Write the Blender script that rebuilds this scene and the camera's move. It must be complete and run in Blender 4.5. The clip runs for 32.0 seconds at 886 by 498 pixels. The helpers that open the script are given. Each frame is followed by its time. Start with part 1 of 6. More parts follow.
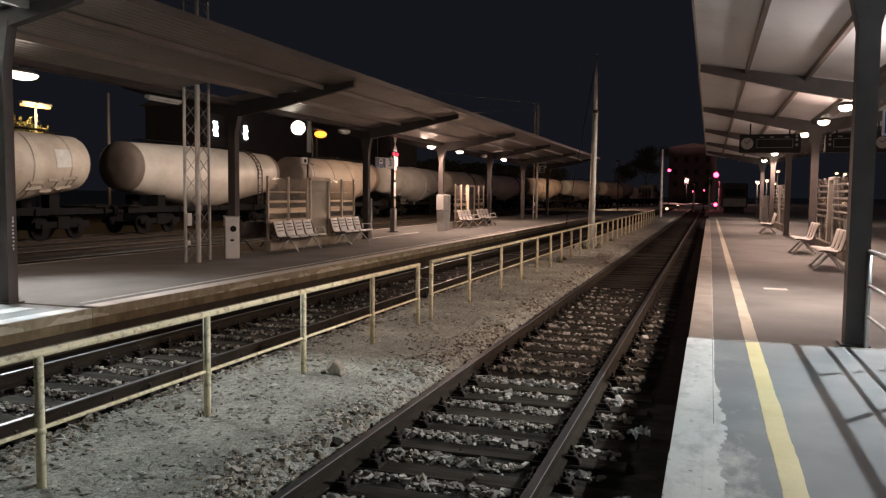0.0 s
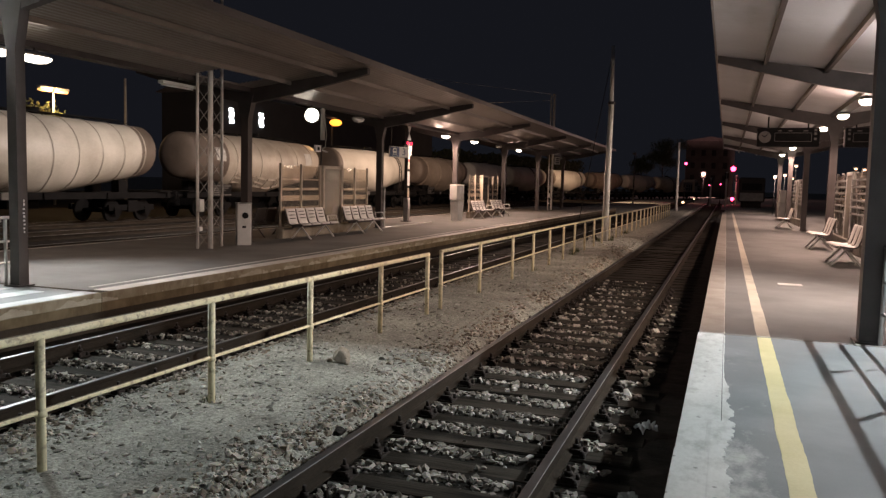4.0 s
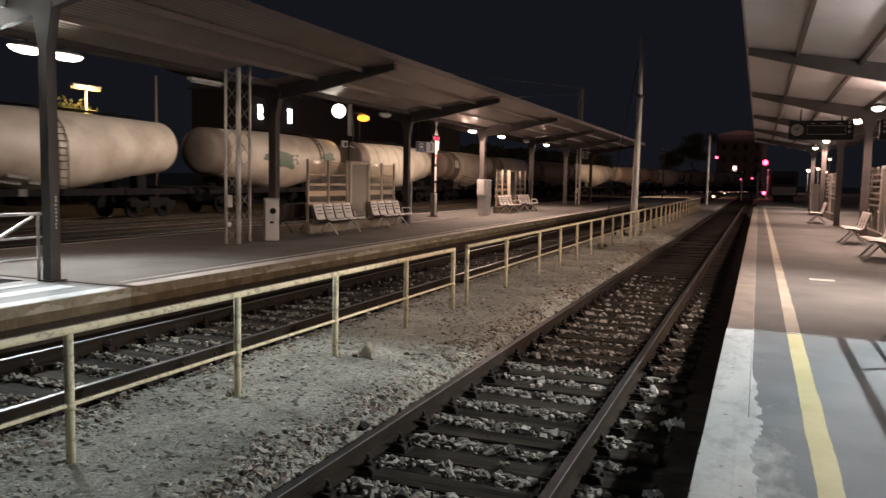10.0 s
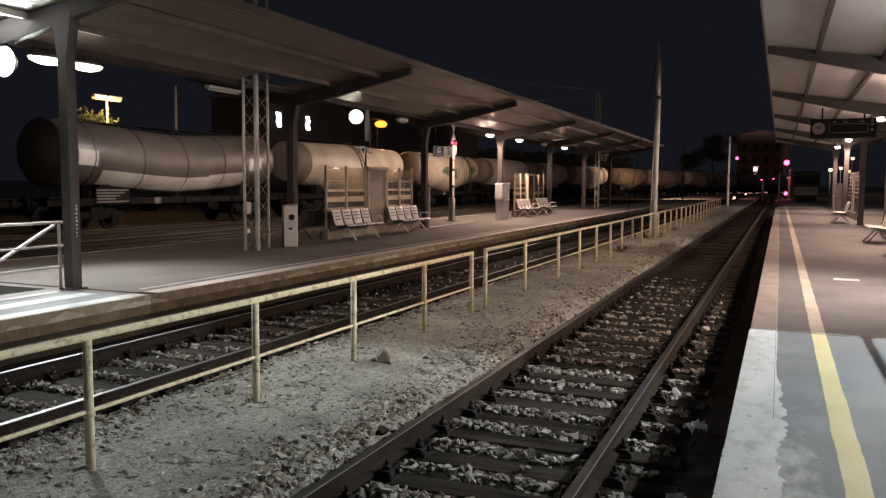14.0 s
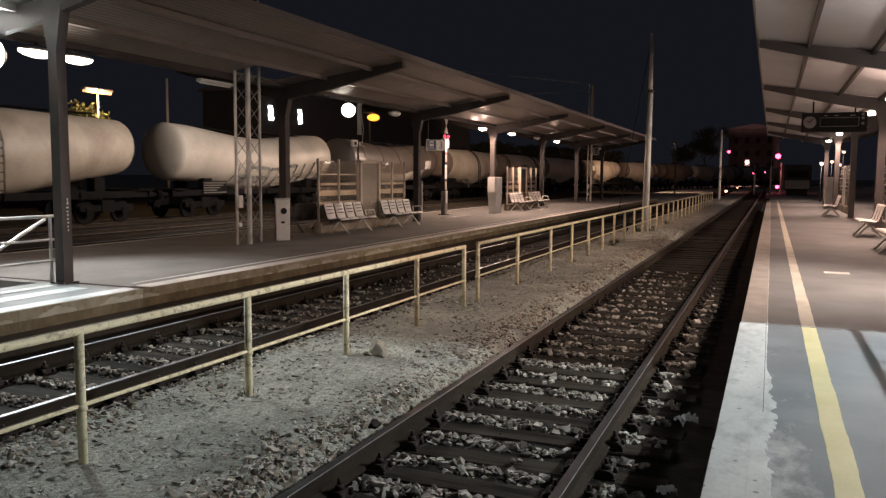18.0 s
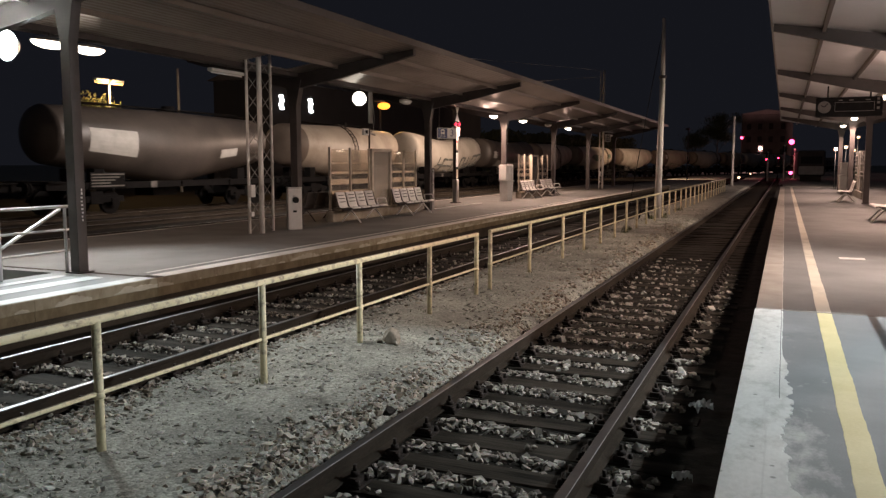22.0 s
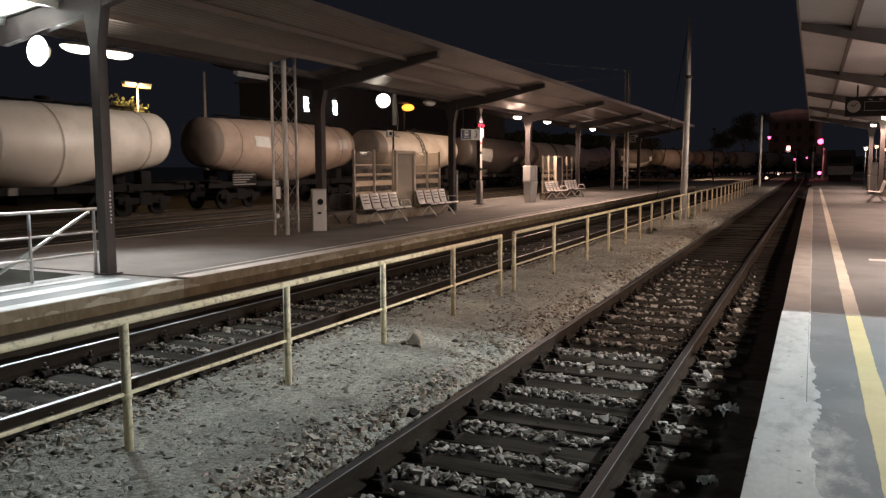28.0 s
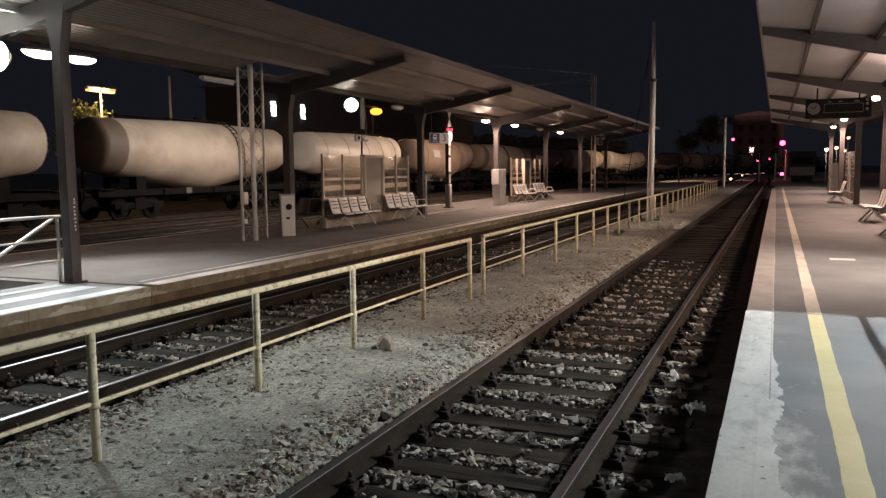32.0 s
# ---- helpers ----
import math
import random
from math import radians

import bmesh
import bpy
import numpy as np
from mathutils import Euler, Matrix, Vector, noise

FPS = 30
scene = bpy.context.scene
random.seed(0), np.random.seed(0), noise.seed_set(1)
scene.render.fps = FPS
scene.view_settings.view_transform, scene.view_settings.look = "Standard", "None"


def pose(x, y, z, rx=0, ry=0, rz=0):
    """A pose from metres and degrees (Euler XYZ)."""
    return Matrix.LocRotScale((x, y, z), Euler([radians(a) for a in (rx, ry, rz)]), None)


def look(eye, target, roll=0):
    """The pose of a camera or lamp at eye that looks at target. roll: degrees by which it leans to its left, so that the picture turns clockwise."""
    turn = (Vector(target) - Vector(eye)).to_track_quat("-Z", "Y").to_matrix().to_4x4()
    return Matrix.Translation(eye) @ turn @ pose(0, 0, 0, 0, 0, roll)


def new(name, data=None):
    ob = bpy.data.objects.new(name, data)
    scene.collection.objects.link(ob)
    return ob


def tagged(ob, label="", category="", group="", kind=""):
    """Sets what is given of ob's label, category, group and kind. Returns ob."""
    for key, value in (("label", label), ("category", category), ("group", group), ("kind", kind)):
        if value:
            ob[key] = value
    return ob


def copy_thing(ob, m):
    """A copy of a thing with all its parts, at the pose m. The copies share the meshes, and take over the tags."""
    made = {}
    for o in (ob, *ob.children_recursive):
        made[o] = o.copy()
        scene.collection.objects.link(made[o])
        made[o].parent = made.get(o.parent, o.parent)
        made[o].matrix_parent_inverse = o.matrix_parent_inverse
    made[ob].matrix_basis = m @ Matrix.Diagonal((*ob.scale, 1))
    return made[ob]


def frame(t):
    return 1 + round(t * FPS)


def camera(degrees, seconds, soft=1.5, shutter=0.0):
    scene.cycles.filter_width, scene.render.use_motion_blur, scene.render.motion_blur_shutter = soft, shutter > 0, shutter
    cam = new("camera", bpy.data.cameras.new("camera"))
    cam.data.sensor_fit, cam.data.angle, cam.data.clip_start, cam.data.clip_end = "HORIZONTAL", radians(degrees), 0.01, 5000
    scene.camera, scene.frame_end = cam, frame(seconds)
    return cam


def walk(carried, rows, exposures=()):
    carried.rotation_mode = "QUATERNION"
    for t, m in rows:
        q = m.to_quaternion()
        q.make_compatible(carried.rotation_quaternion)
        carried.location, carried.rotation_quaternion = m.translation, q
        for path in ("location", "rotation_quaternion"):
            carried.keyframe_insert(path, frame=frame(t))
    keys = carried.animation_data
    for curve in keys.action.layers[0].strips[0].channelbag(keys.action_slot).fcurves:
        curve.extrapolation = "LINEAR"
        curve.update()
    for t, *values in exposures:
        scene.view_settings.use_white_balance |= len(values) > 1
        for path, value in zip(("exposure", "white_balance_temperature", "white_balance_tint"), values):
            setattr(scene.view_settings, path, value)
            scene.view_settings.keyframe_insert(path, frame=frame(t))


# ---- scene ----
cam = camera(58.3, 32.0, soft=1.35, shutter=0.5)
PATH = [
    (0, (1.826, -0.123, 1.958), (1.193, 1.769, 1.818), 0.6),
    (0.5, (1.807, -0.112, 1.956), (1.174, 1.78, 1.815), 0.6),
    (1, (1.792, -0.113, 1.953), (1.158, 1.779, 1.81), 0.6),
    (1.5, (1.787, -0.106, 1.95), (1.15, 1.784, 1.804), 0.6),
    (2, (1.794, -0.097, 1.948), (1.151, 1.791, 1.8), 0.7),
    (2.5, (1.814, -0.072, 1.948), (1.166, 1.814, 1.796), 1.0),
    (3, (1.84, -0.058, 1.946), (1.182, 1.824, 1.792), 1.3),
    (3.5, (1.852, -0.037, 1.942), (1.189, 1.843, 1.783), 1.4),
    (5.5, (1.861, -0.015, 1.945), (1.19, 1.86, 1.763), 1.4),
    (6, (1.861, -0.009, 1.942), (1.188, 1.865, 1.756), 1.4),
    (6.5, (1.87, -0.007, 1.941), (1.196, 1.867, 1.754), 1.3),
    (7, (1.875, -0.006, 1.937), (1.203, 1.867, 1.744), 1.3),
    (7.5, (1.872, -0.003, 1.931), (1.197, 1.869, 1.73), 1.4),
    (8, (1.881, -0.003, 1.934), (1.208, 1.869, 1.728), 1.5),
    (8.5, (1.878, 0.01, 1.936), (1.206, 1.882, 1.73), 1.5),
    (9, (1.886, 0.002, 1.941), (1.208, 1.873, 1.737), 1.5),
    (9.5, (1.886, 0.016, 1.939), (1.203, 1.885, 1.737), 1.4),
    (10, (1.881, 0.004, 1.943), (1.15, 1.858, 1.764), 1.2),
    (10.5, (1.879, 0.013, 1.937), (1.063, 1.832, 1.777), 0.9),
    (11, (1.864, 0.025, 1.928), (1.033, 1.838, 1.776), 0.9),
    (11.5, (1.858, 0.034, 1.93), (1.023, 1.844, 1.777), 0.8),
    (12, (1.875, 0.04, 1.927), (1.056, 1.859, 1.777), 0.8),
    (12.5, (1.886, 0.034, 1.927), (1.074, 1.856, 1.776), 0.7),
    (13, (1.878, 0.041, 1.926), (1.077, 1.867, 1.773), 0.7),
    (13.5, (1.884, 0.048, 1.926), (1.1, 1.881, 1.764), 0.6),
    (14, (1.882, 0.047, 1.921), (1.106, 1.883, 1.754), 0.4),
    (14.5, (1.882, 0.041, 1.924), (1.112, 1.879, 1.755), 0.4),
    (16.5, (1.886, 0.041, 1.924), (1.114, 1.877, 1.742), 0.4),
    (17, (1.882, 0.036, 1.926), (1.111, 1.873, 1.747), 0.4),
    (17.5, (1.885, 0.036, 1.921), (1.122, 1.876, 1.736), 0.4),
    (18, (1.889, 0.038, 1.925), (1.131, 1.879, 1.742), 0.4),
    (18.5, (1.888, 0.039, 1.925), (1.136, 1.883, 1.744), 0.5),
    (19, (1.877, 0.038, 1.924), (1.129, 1.883, 1.741), 0.5),
    (19.5, (1.881, 0.032, 1.925), (1.127, 1.875, 1.732), 0.4),
    (20, (1.882, 0.029, 1.922), (1.122, 1.868, 1.725), 0.2),
    (20.5, (1.884, 0.028, 1.922), (1.118, 1.864, 1.719), 0.1),
    (21, (1.883, 0.035, 1.918), (1.115, 1.869, 1.708), 0.1),
    (21.5, (1.872, 0.035, 1.916), (1.099, 1.867, 1.705), 0.1),
    (22, (1.871, 0.033, 1.915), (1.088, 1.861, 1.703), -0.0),
    (22.5, (1.879, 0.031, 1.925), (1.088, 1.855, 1.709), -0.3),
    (23, (1.875, 0.031, 1.926), (1.076, 1.852, 1.712), -0.6),
    (23.5, (1.877, 0.024, 1.928), (1.071, 1.842, 1.717), -0.6),
    (24, (1.88, 0.021, 1.932), (1.066, 1.836, 1.722), -0.6),
    (24.5, (1.874, 0.025, 1.929), (1.055, 1.837, 1.721), -0.6),
    (25, (1.868, 0.027, 1.925), (1.044, 1.837, 1.718), -0.5),
    (25.5, (1.862, 0.028, 1.922), (1.029, 1.835, 1.715), -0.3),
    (27.5, (1.877, 0.027, 1.923), (1.04, 1.831, 1.714), -0.2),
    (28, (1.88, 0.028, 1.924), (1.042, 1.831, 1.715), -0.2),
    (28.5, (1.88, 0.028, 1.925), (1.041, 1.831, 1.715), -0.3),
    (29, (1.877, 0.025, 1.925), (1.036, 1.828, 1.716), -0.4),
    (29.5, (1.899, 0.033, 1.93), (1.056, 1.834, 1.722), -0.7),
    (30, (1.907, 0.066, 1.925), (1.069, 1.87, 1.719), -0.8),
    (30.5, (1.952, 0.104, 1.92), (1.122, 1.912, 1.717), -0.7),
    (31, (1.978, 0.128, 1.92), (1.163, 1.943, 1.718), -0.4),
    (31.5, (1.939, 0.091, 1.93), (1.146, 1.915, 1.728), -0.5),
    (32, (1.896, 0.001, 1.934), (1.127, 1.836, 1.733), -0.6),
]
walk(cam, [(t, look(eye, target, roll)) for t, eye, target, roll in PATH])

# ---- night sky, lamps of the place and added fill lights ----
world = bpy.data.worlds.new("night_sky")
scene.world = world
world.use_nodes = True
wn = world.node_tree
wn.nodes["Background"].inputs["Color"].default_value = (0.29, 0.31, 0.43, 1)
wn.nodes["Background"].inputs["Strength"].default_value = 0.0245
scene.view_settings.exposure = 0.0

COLD, WARM, WARMER = (0.86, 0.95, 1.0), (1.0, 0.665, 0.54), (1.0, 0.665, 0.515)
LP, RP = 0.33, 0.45            # heights of the two platforms over the rail tops
LC, RC = -9.6, 4.7             # middle lines of the two platforms
COLS = (17.3, 25.5, 33.7, 41.9, 50.1)


def spot(name, x, y, z, power, colour, size=0.055):
    """A flood lamp that lights the half space towards -y."""
    d = bpy.data.lights.new(name, "SPOT")
    d.energy, d.color, d.shadow_soft_size, d.spot_size, d.spot_blend = power, colour, size, radians(180), 0.02
    ob = new(name, d)
    ob.matrix_world = look((x, y, z), (x, y - 1, z))
    return ob


def lamp_light(name, x, y, z, power, colour):
    d = bpy.data.lights.new(name, "POINT")
    d.energy, d.color, d.shadow_soft_size = power, colour, 0.12
    ob = new(name, d)
    ob.location = (x, y, z)
    return ob


def down_light(name, x, y, z, power, colour, cone=180):
    """The light of a shaded lamp, which leaves it downwards and sideways only."""
    d = bpy.data.lights.new(name, "SPOT")
    d.energy, d.color, d.shadow_soft_size, d.spot_size, d.spot_blend = power, colour, 0.12, radians(cone), 0.12 if cone > 170 else 0.9
    ob = new(name, d)
    ob.matrix_world = pose(x, y, z)
    return ob


spot("flood_lamp_left", -8.78, 8.47, 3.66, 1800, (0.80, 0.915, 0.945), 0.25)
spot("flood_lamp_right", 5.0, 8.76, 3.85, 1540, COLD, 0.035)


def unseen_yard_flood(x, y, z, power, colour, ahead=0.0):
    """Unseen flood light, added to light the goods line beyond the far platform."""
    d = bpy.data.lights.new("unseen_yard_light", "SPOT")
    d.energy, d.color, d.shadow_soft_size, d.spot_size, d.spot_blend = power, colour, 0.25, radians(165), 0.4
    ob = new("unseen_yard_light", d)
    ob.matrix_world = look((x - 0.35, y, z), (x - 14, y + ahead, z - 5))


unseen_yard_flood(-12.7, 27.0, 5.75, 3700, (1.0, 0.85, 0.76))
unseen_yard_flood(-12.7, 51.5, 5.75, 6000, (1.0, 0.71, 0.54))
unseen_yard_flood(-9.5, 105.0, 6.2, 5200, (1.0, 0.66, 0.44), 28.0)


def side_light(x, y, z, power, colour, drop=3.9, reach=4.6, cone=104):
    """Added fill spot, set near a lamp and aimed down across the tracks."""
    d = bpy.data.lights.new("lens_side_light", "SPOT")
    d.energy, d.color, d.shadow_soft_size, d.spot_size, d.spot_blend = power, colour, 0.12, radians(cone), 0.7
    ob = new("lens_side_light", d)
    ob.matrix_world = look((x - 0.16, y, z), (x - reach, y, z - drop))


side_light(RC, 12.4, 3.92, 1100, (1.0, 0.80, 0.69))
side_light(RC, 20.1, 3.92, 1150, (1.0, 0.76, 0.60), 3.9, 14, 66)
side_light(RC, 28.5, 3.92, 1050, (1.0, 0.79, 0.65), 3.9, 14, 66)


# ---- materials ----
def nodes(name):
    m = bpy.data.materials.new(name)
    m.use_nodes = True
    nt = m.node_tree
    return m, nt, nt.nodes["Principled BSDF"]


def surf(name, c1, c2, scale=3.0, rough=0.7, metal=0.0, bump=0.15, fine=40.0, spread=0.5, stain=None, stain_amount=0.0, random_amount=0.0, stretch=(1, 1, 1), spec=0.5, whole=False, blot=0.35):
    """A surface of two tones with grain, soft stains and fine relief."""
    m, nt, b = nodes(name)
    N, L = nt.nodes.new, nt.links.new
    tc = N("ShaderNodeTexCoord")
    mp = N("ShaderNodeMapping")
    mp.inputs["Scale"].default_value = stretch
    if whole:                                 # one run of stains over all the pieces
        L(N("ShaderNodeNewGeometry").outputs["Position"], mp.inputs["Vector"])
    else:
        L(tc.outputs["Object"], mp.inputs["Vector"])
    b.inputs["Specular IOR Level"].default_value = spec
    n1, n2 = N("ShaderNodeTexNoise"), N("ShaderNodeTexNoise")
    n1.inputs["Scale"].default_value, n1.inputs["Detail"].default_value = scale, 6
    n2.inputs["Scale"].default_value, n2.inputs["Detail"].default_value = fine, 4
    L(mp.outputs[0], n1.inputs["Vector"])
    L(mp.outputs[0], n2.inputs["Vector"])
    add = N("ShaderNodeMath")
    add.operation = "MULTIPLY_ADD"
    add.inputs[1].default_value = 0.45
    L(n2.outputs[0], add.inputs[0])
    L(n1.outputs[0], add.inputs[2])
    r = N("ShaderNodeMapRange")
    r.inputs["From Min"].default_value, r.inputs["From Max"].default_value = 0.72 - spread * 0.5, 0.72 + spread * 0.5
    L(add.outputs[0], r.inputs["Value"])
    mix = N("ShaderNodeMix")
    mix.data_type = "RGBA"
    mix.inputs["A"].default_value, mix.inputs["B"].default_value = (*c1, 1), (*c2, 1)
    L(r.outputs[0], mix.inputs["Factor"])
    out = mix.outputs["Result"]
    if stain:
        n3 = N("ShaderNodeTexNoise")
        n3.inputs["Scale"].default_value, n3.inputs["Detail"].default_value, n3.inputs["Roughness"].default_value = scale * blot, 8, 0.7
        L(mp.outputs[0], n3.inputs["Vector"])
        r3 = N("ShaderNodeMapRange")
        r3.inputs["From Min"].default_value, r3.inputs["From Max"].default_value = 0.5, 0.68
        r3.inputs["To Max"].default_value = stain_amount
        L(n3.outputs[0], r3.inputs["Value"])
        mx = N("ShaderNodeMix")
        mx.data_type = "RGBA"
        mx.inputs["B"].default_value = (*stain, 1)
        L(out, mx.inputs["A"])
        L(r3.outputs[0], mx.inputs["Factor"])
        out = mx.outputs["Result"]
    if random_amount:
        oi = N("ShaderNodeObjectInfo")
        hv = N("ShaderNodeHueSaturation")
        rr = N("ShaderNodeMapRange")
        rr.inputs["To Min"].default_value, rr.inputs["To Max"].default_value = 1 - random_amount, 1 + random_amount
        L(oi.outputs["Random"], rr.inputs["Value"])
        L(rr.outputs[0], hv.inputs["Value"])
        L(out, hv.inputs["Color"])
        out = hv.outputs["Color"]
    L(out, b.inputs["Base Color"])
    b.inputs["Roughness"].default_value, b.inputs["Metallic"].default_value = rough, metal
    if bump:
        bp = N("ShaderNodeBump")
        bp.inputs["Strength"].default_value, bp.inputs["Distance"].default_value = bump, 0.02
        L(add.outputs[0], bp.inputs["Height"])
        L(bp.outputs[0], b.inputs["Normal"])
    return m


def glow(name, colour, strength):
    m, nt, b = nodes(name)
    b.inputs["Base Color"].default_value = (*colour, 1)
    b.inputs["Emission Color"].default_value, b.inputs["Emission Strength"].default_value = (*colour, 1), strength
    return m


def stones(name, tones):
    """Loose stones, each of its own tone."""
    m, nt, b = nodes(name)
    N, L = nt.nodes.new, nt.links.new
    g = N("ShaderNodeNewGeometry")
    ramp = N("ShaderNodeValToRGB")
    while len(ramp.color_ramp.elements) < len(tones):
        ramp.color_ramp.elements.new(0.5)
    for i, (e, c) in enumerate(zip(ramp.color_ramp.elements, tones)):
        e.position, e.color = i / (len(tones) - 1), (*c, 1)
    L(g.outputs["Random Per Island"], ramp.inputs[0])
    tc, n = N("ShaderNodeTexCoord"), N("ShaderNodeTexNoise")
    n.inputs["Scale"].default_value, n.inputs["Detail"].default_value = 60, 4
    L(tc.outputs["Object"], n.inputs["Vector"])
    mx = N("ShaderNodeMix")
    mx.data_type, mx.blend_type = "RGBA", "MULTIPLY"
    mx.inputs["Factor"].default_value = 0.5
    L(ramp.outputs[0], mx.inputs["A"])
    L(n.outputs["Color"], mx.inputs["B"])
    L(mx.outputs["Result"], b.inputs["Base Color"])
    b.inputs["Roughness"].default_value = 0.9
    return m


def glass_material(name, tone, clear):
    m, nt, b = nodes(name)
    b.inputs["Base Color"].default_value = tone
    b.inputs["Roughness"].default_value = 0.04
    b.inputs["Transmission Weight"].default_value = clear
    b.inputs["IOR"].default_value = 1.45
    return m


def gravel_ground():
    """Trodden fine gravel: speckled grit, paler worn patches and darker damp ones."""
    m, nt, b = nodes("trodden_gravel")
    N, L = nt.nodes.new, nt.links.new
    tc = N("ShaderNodeTexCoord")
    parts = []
    for scale in (38, 95):
        v = N("ShaderNodeTexVoronoi")
        v.inputs["Scale"].default_value = scale
        L(tc.outputs["Object"], v.inputs["Vector"])
        parts.append(v)
    n = N("ShaderNodeTexNoise")
    n.inputs["Scale"].default_value, n.inputs["Detail"].default_value, n.inputs["Roughness"].default_value = 1.1, 8, 0.65
    L(tc.outputs["Object"], n.inputs["Vector"])
    ramp = N("ShaderNodeValToRGB")
    for e, p, c in zip(ramp.color_ramp.elements, (0.36, 0.66), ((0.208, 0.207, 0.176, 1), (0.388, 0.386, 0.332, 1))):
        e.position, e.color = p, c
    L(n.outputs[0], ramp.inputs[0])
    col = ramp.outputs[0]
    for v, amount in zip(parts, (0.34, 0.36)):
        hsv = N("ShaderNodeSeparateColor")
        L(v.outputs["Color"], hsv.inputs[0])
        r = N("ShaderNodeMapRange")
        r.inputs["To Min"].default_value, r.inputs["To Max"].default_value = 1 - amount, 1 + amount
        L(hsv.outputs[0], r.inputs["Value"])
        mx = N("ShaderNodeVectorMath")
        mx.operation = "SCALE"
        L(col, mx.inputs[0])
        L(r.outputs[0], mx.inputs["Scale"])
        col = mx.outputs[0]
    L(col, b.inputs["Base Color"])
    b.inputs["Roughness"].default_value = 0.95
    bp = N("ShaderNodeBump")
    bp.inputs["Strength"].default_value, bp.inputs["Distance"].default_value = 0.32, 0.010
    sub = N("ShaderNodeMath")
    sub.operation = "ADD"
    L(parts[0].outputs["Distance"], sub.inputs[0])
    L(n.outputs[0], sub.inputs[1])
    L(sub.outputs[0], bp.inputs["Height"])
    bp.invert = True
    L(bp.outputs[0], b.inputs["Normal"])
    return m


def cement_smears(m):
    """Adds whitish cement wiped over the asphalt beside the edge slabs, in ragged patches."""
    nt = m.node_tree
    b = nt.nodes["Principled BSDF"]
    N, L = nt.nodes.new, nt.links.new
    pos = N("ShaderNodeNewGeometry").outputs["Position"]
    xyz, n = N("ShaderNodeSeparateXYZ"), N("ShaderNodeTexNoise")
    mp = N("ShaderNodeMapping")
    mp.inputs["Scale"].default_value = (1.5, 0.8, 1)
    L(pos, xyz.inputs[0])
    L(pos, mp.inputs["Vector"])
    n.inputs["Scale"].default_value, n.inputs["Detail"].default_value, n.inputs["Roughness"].default_value = 4.2, 9, 0.68
    L(mp.outputs[0], n.inputs["Vector"])
    near = []
    for axis, f0, f1 in (("X", 2.26, 1.94), ("Y", 5.9, 4.6)):
        r = N("ShaderNodeMapRange")
        r.interpolation_type = "SMOOTHSTEP"
        r.inputs["From Min"].default_value, r.inputs["From Max"].default_value = f0, f1
        L(xyz.outputs[axis], r.inputs["Value"])
        near.append(r.outputs[0])
    both = N("ShaderNodeMath")
    both.operation = "MULTIPLY"
    L(near[0], both.inputs[0])
    L(near[1], both.inputs[1])
    add = N("ShaderNodeMath")
    add.operation = "MULTIPLY_ADD"
    add.inputs[1].default_value = 0.24
    L(both.outputs[0], add.inputs[0])
    L(n.outputs[0], add.inputs[2])
    cut = N("ShaderNodeMapRange")
    cut.inputs["From Min"].default_value, cut.inputs["From Max"].default_value, cut.inputs["To Max"].default_value = 0.60, 0.80, 0.75
    L(add.outputs[0], cut.inputs["Value"])
    mx = N("ShaderNodeMix")
    mx.data_type = "RGBA"
    mx.inputs["B"].default_value = (0.44, 0.43, 0.40, 1)
    L(b.inputs["Base Color"].links[0].from_socket, mx.inputs["A"])
    L(cut.outputs[0], mx.inputs["Factor"])
    L(mx.outputs["Result"], b.inputs["Base Color"])
    return m


def edge_paint():
    """White edge paint, scuffed along the platform, grubby in patches, with dark pits."""
    m = surf("worn_white_paint", (0.38, 0.375, 0.35), (0.55, 0.545, 0.515), 1.4, 0.75, bump=0.16, fine=24, spread=0.55, stain=(0.27, 0.262, 0.232), stain_amount=0.85, whole=True, blot=1.7, stretch=(1.6, 0.8, 1))
    nt = m.node_tree
    b = nt.nodes["Principled BSDF"]
    N, L = nt.nodes.new, nt.links.new
    pos = N("ShaderNodeNewGeometry").outputs["Position"]
    v = N("ShaderNodeTexVoronoi")
    v.inputs["Scale"].default_value = 9
    L(pos, v.inputs["Vector"])
    r = N("ShaderNodeMapRange")
    r.inputs["From Min"].default_value, r.inputs["From Max"].default_value, r.inputs["To Min"].default_value, r.inputs["To Max"].default_value = 0.10, 0.16, 0.7, 0.0
    L(v.outputs["Distance"], r.inputs["Value"])
    sc = N("ShaderNodeSeparateColor")
    L(v.outputs["Color"], sc.inputs[0])
    few = N("ShaderNodeMath")
    few.operation = "GREATER_THAN"
    few.inputs[1].default_value = 0.72
    L(sc.outputs[0], few.inputs[0])
    k = N("ShaderNodeMath")
    k.operation = "MULTIPLY"
    L(r.outputs[0], k.inputs[0])
    L(few.outputs[0], k.inputs[1])
    mx = N("ShaderNodeMix")
    mx.data_type = "RGBA"
    mx.inputs["B"].default_value = (0.10, 0.095, 0.085, 1)
    L(b.inputs["Base Color"].links[0].from_socket, mx.inputs["A"])
    L(k.outputs[0], mx.inputs["Factor"])
    L(mx.outputs["Result"], b.inputs["Base Color"])
    return m


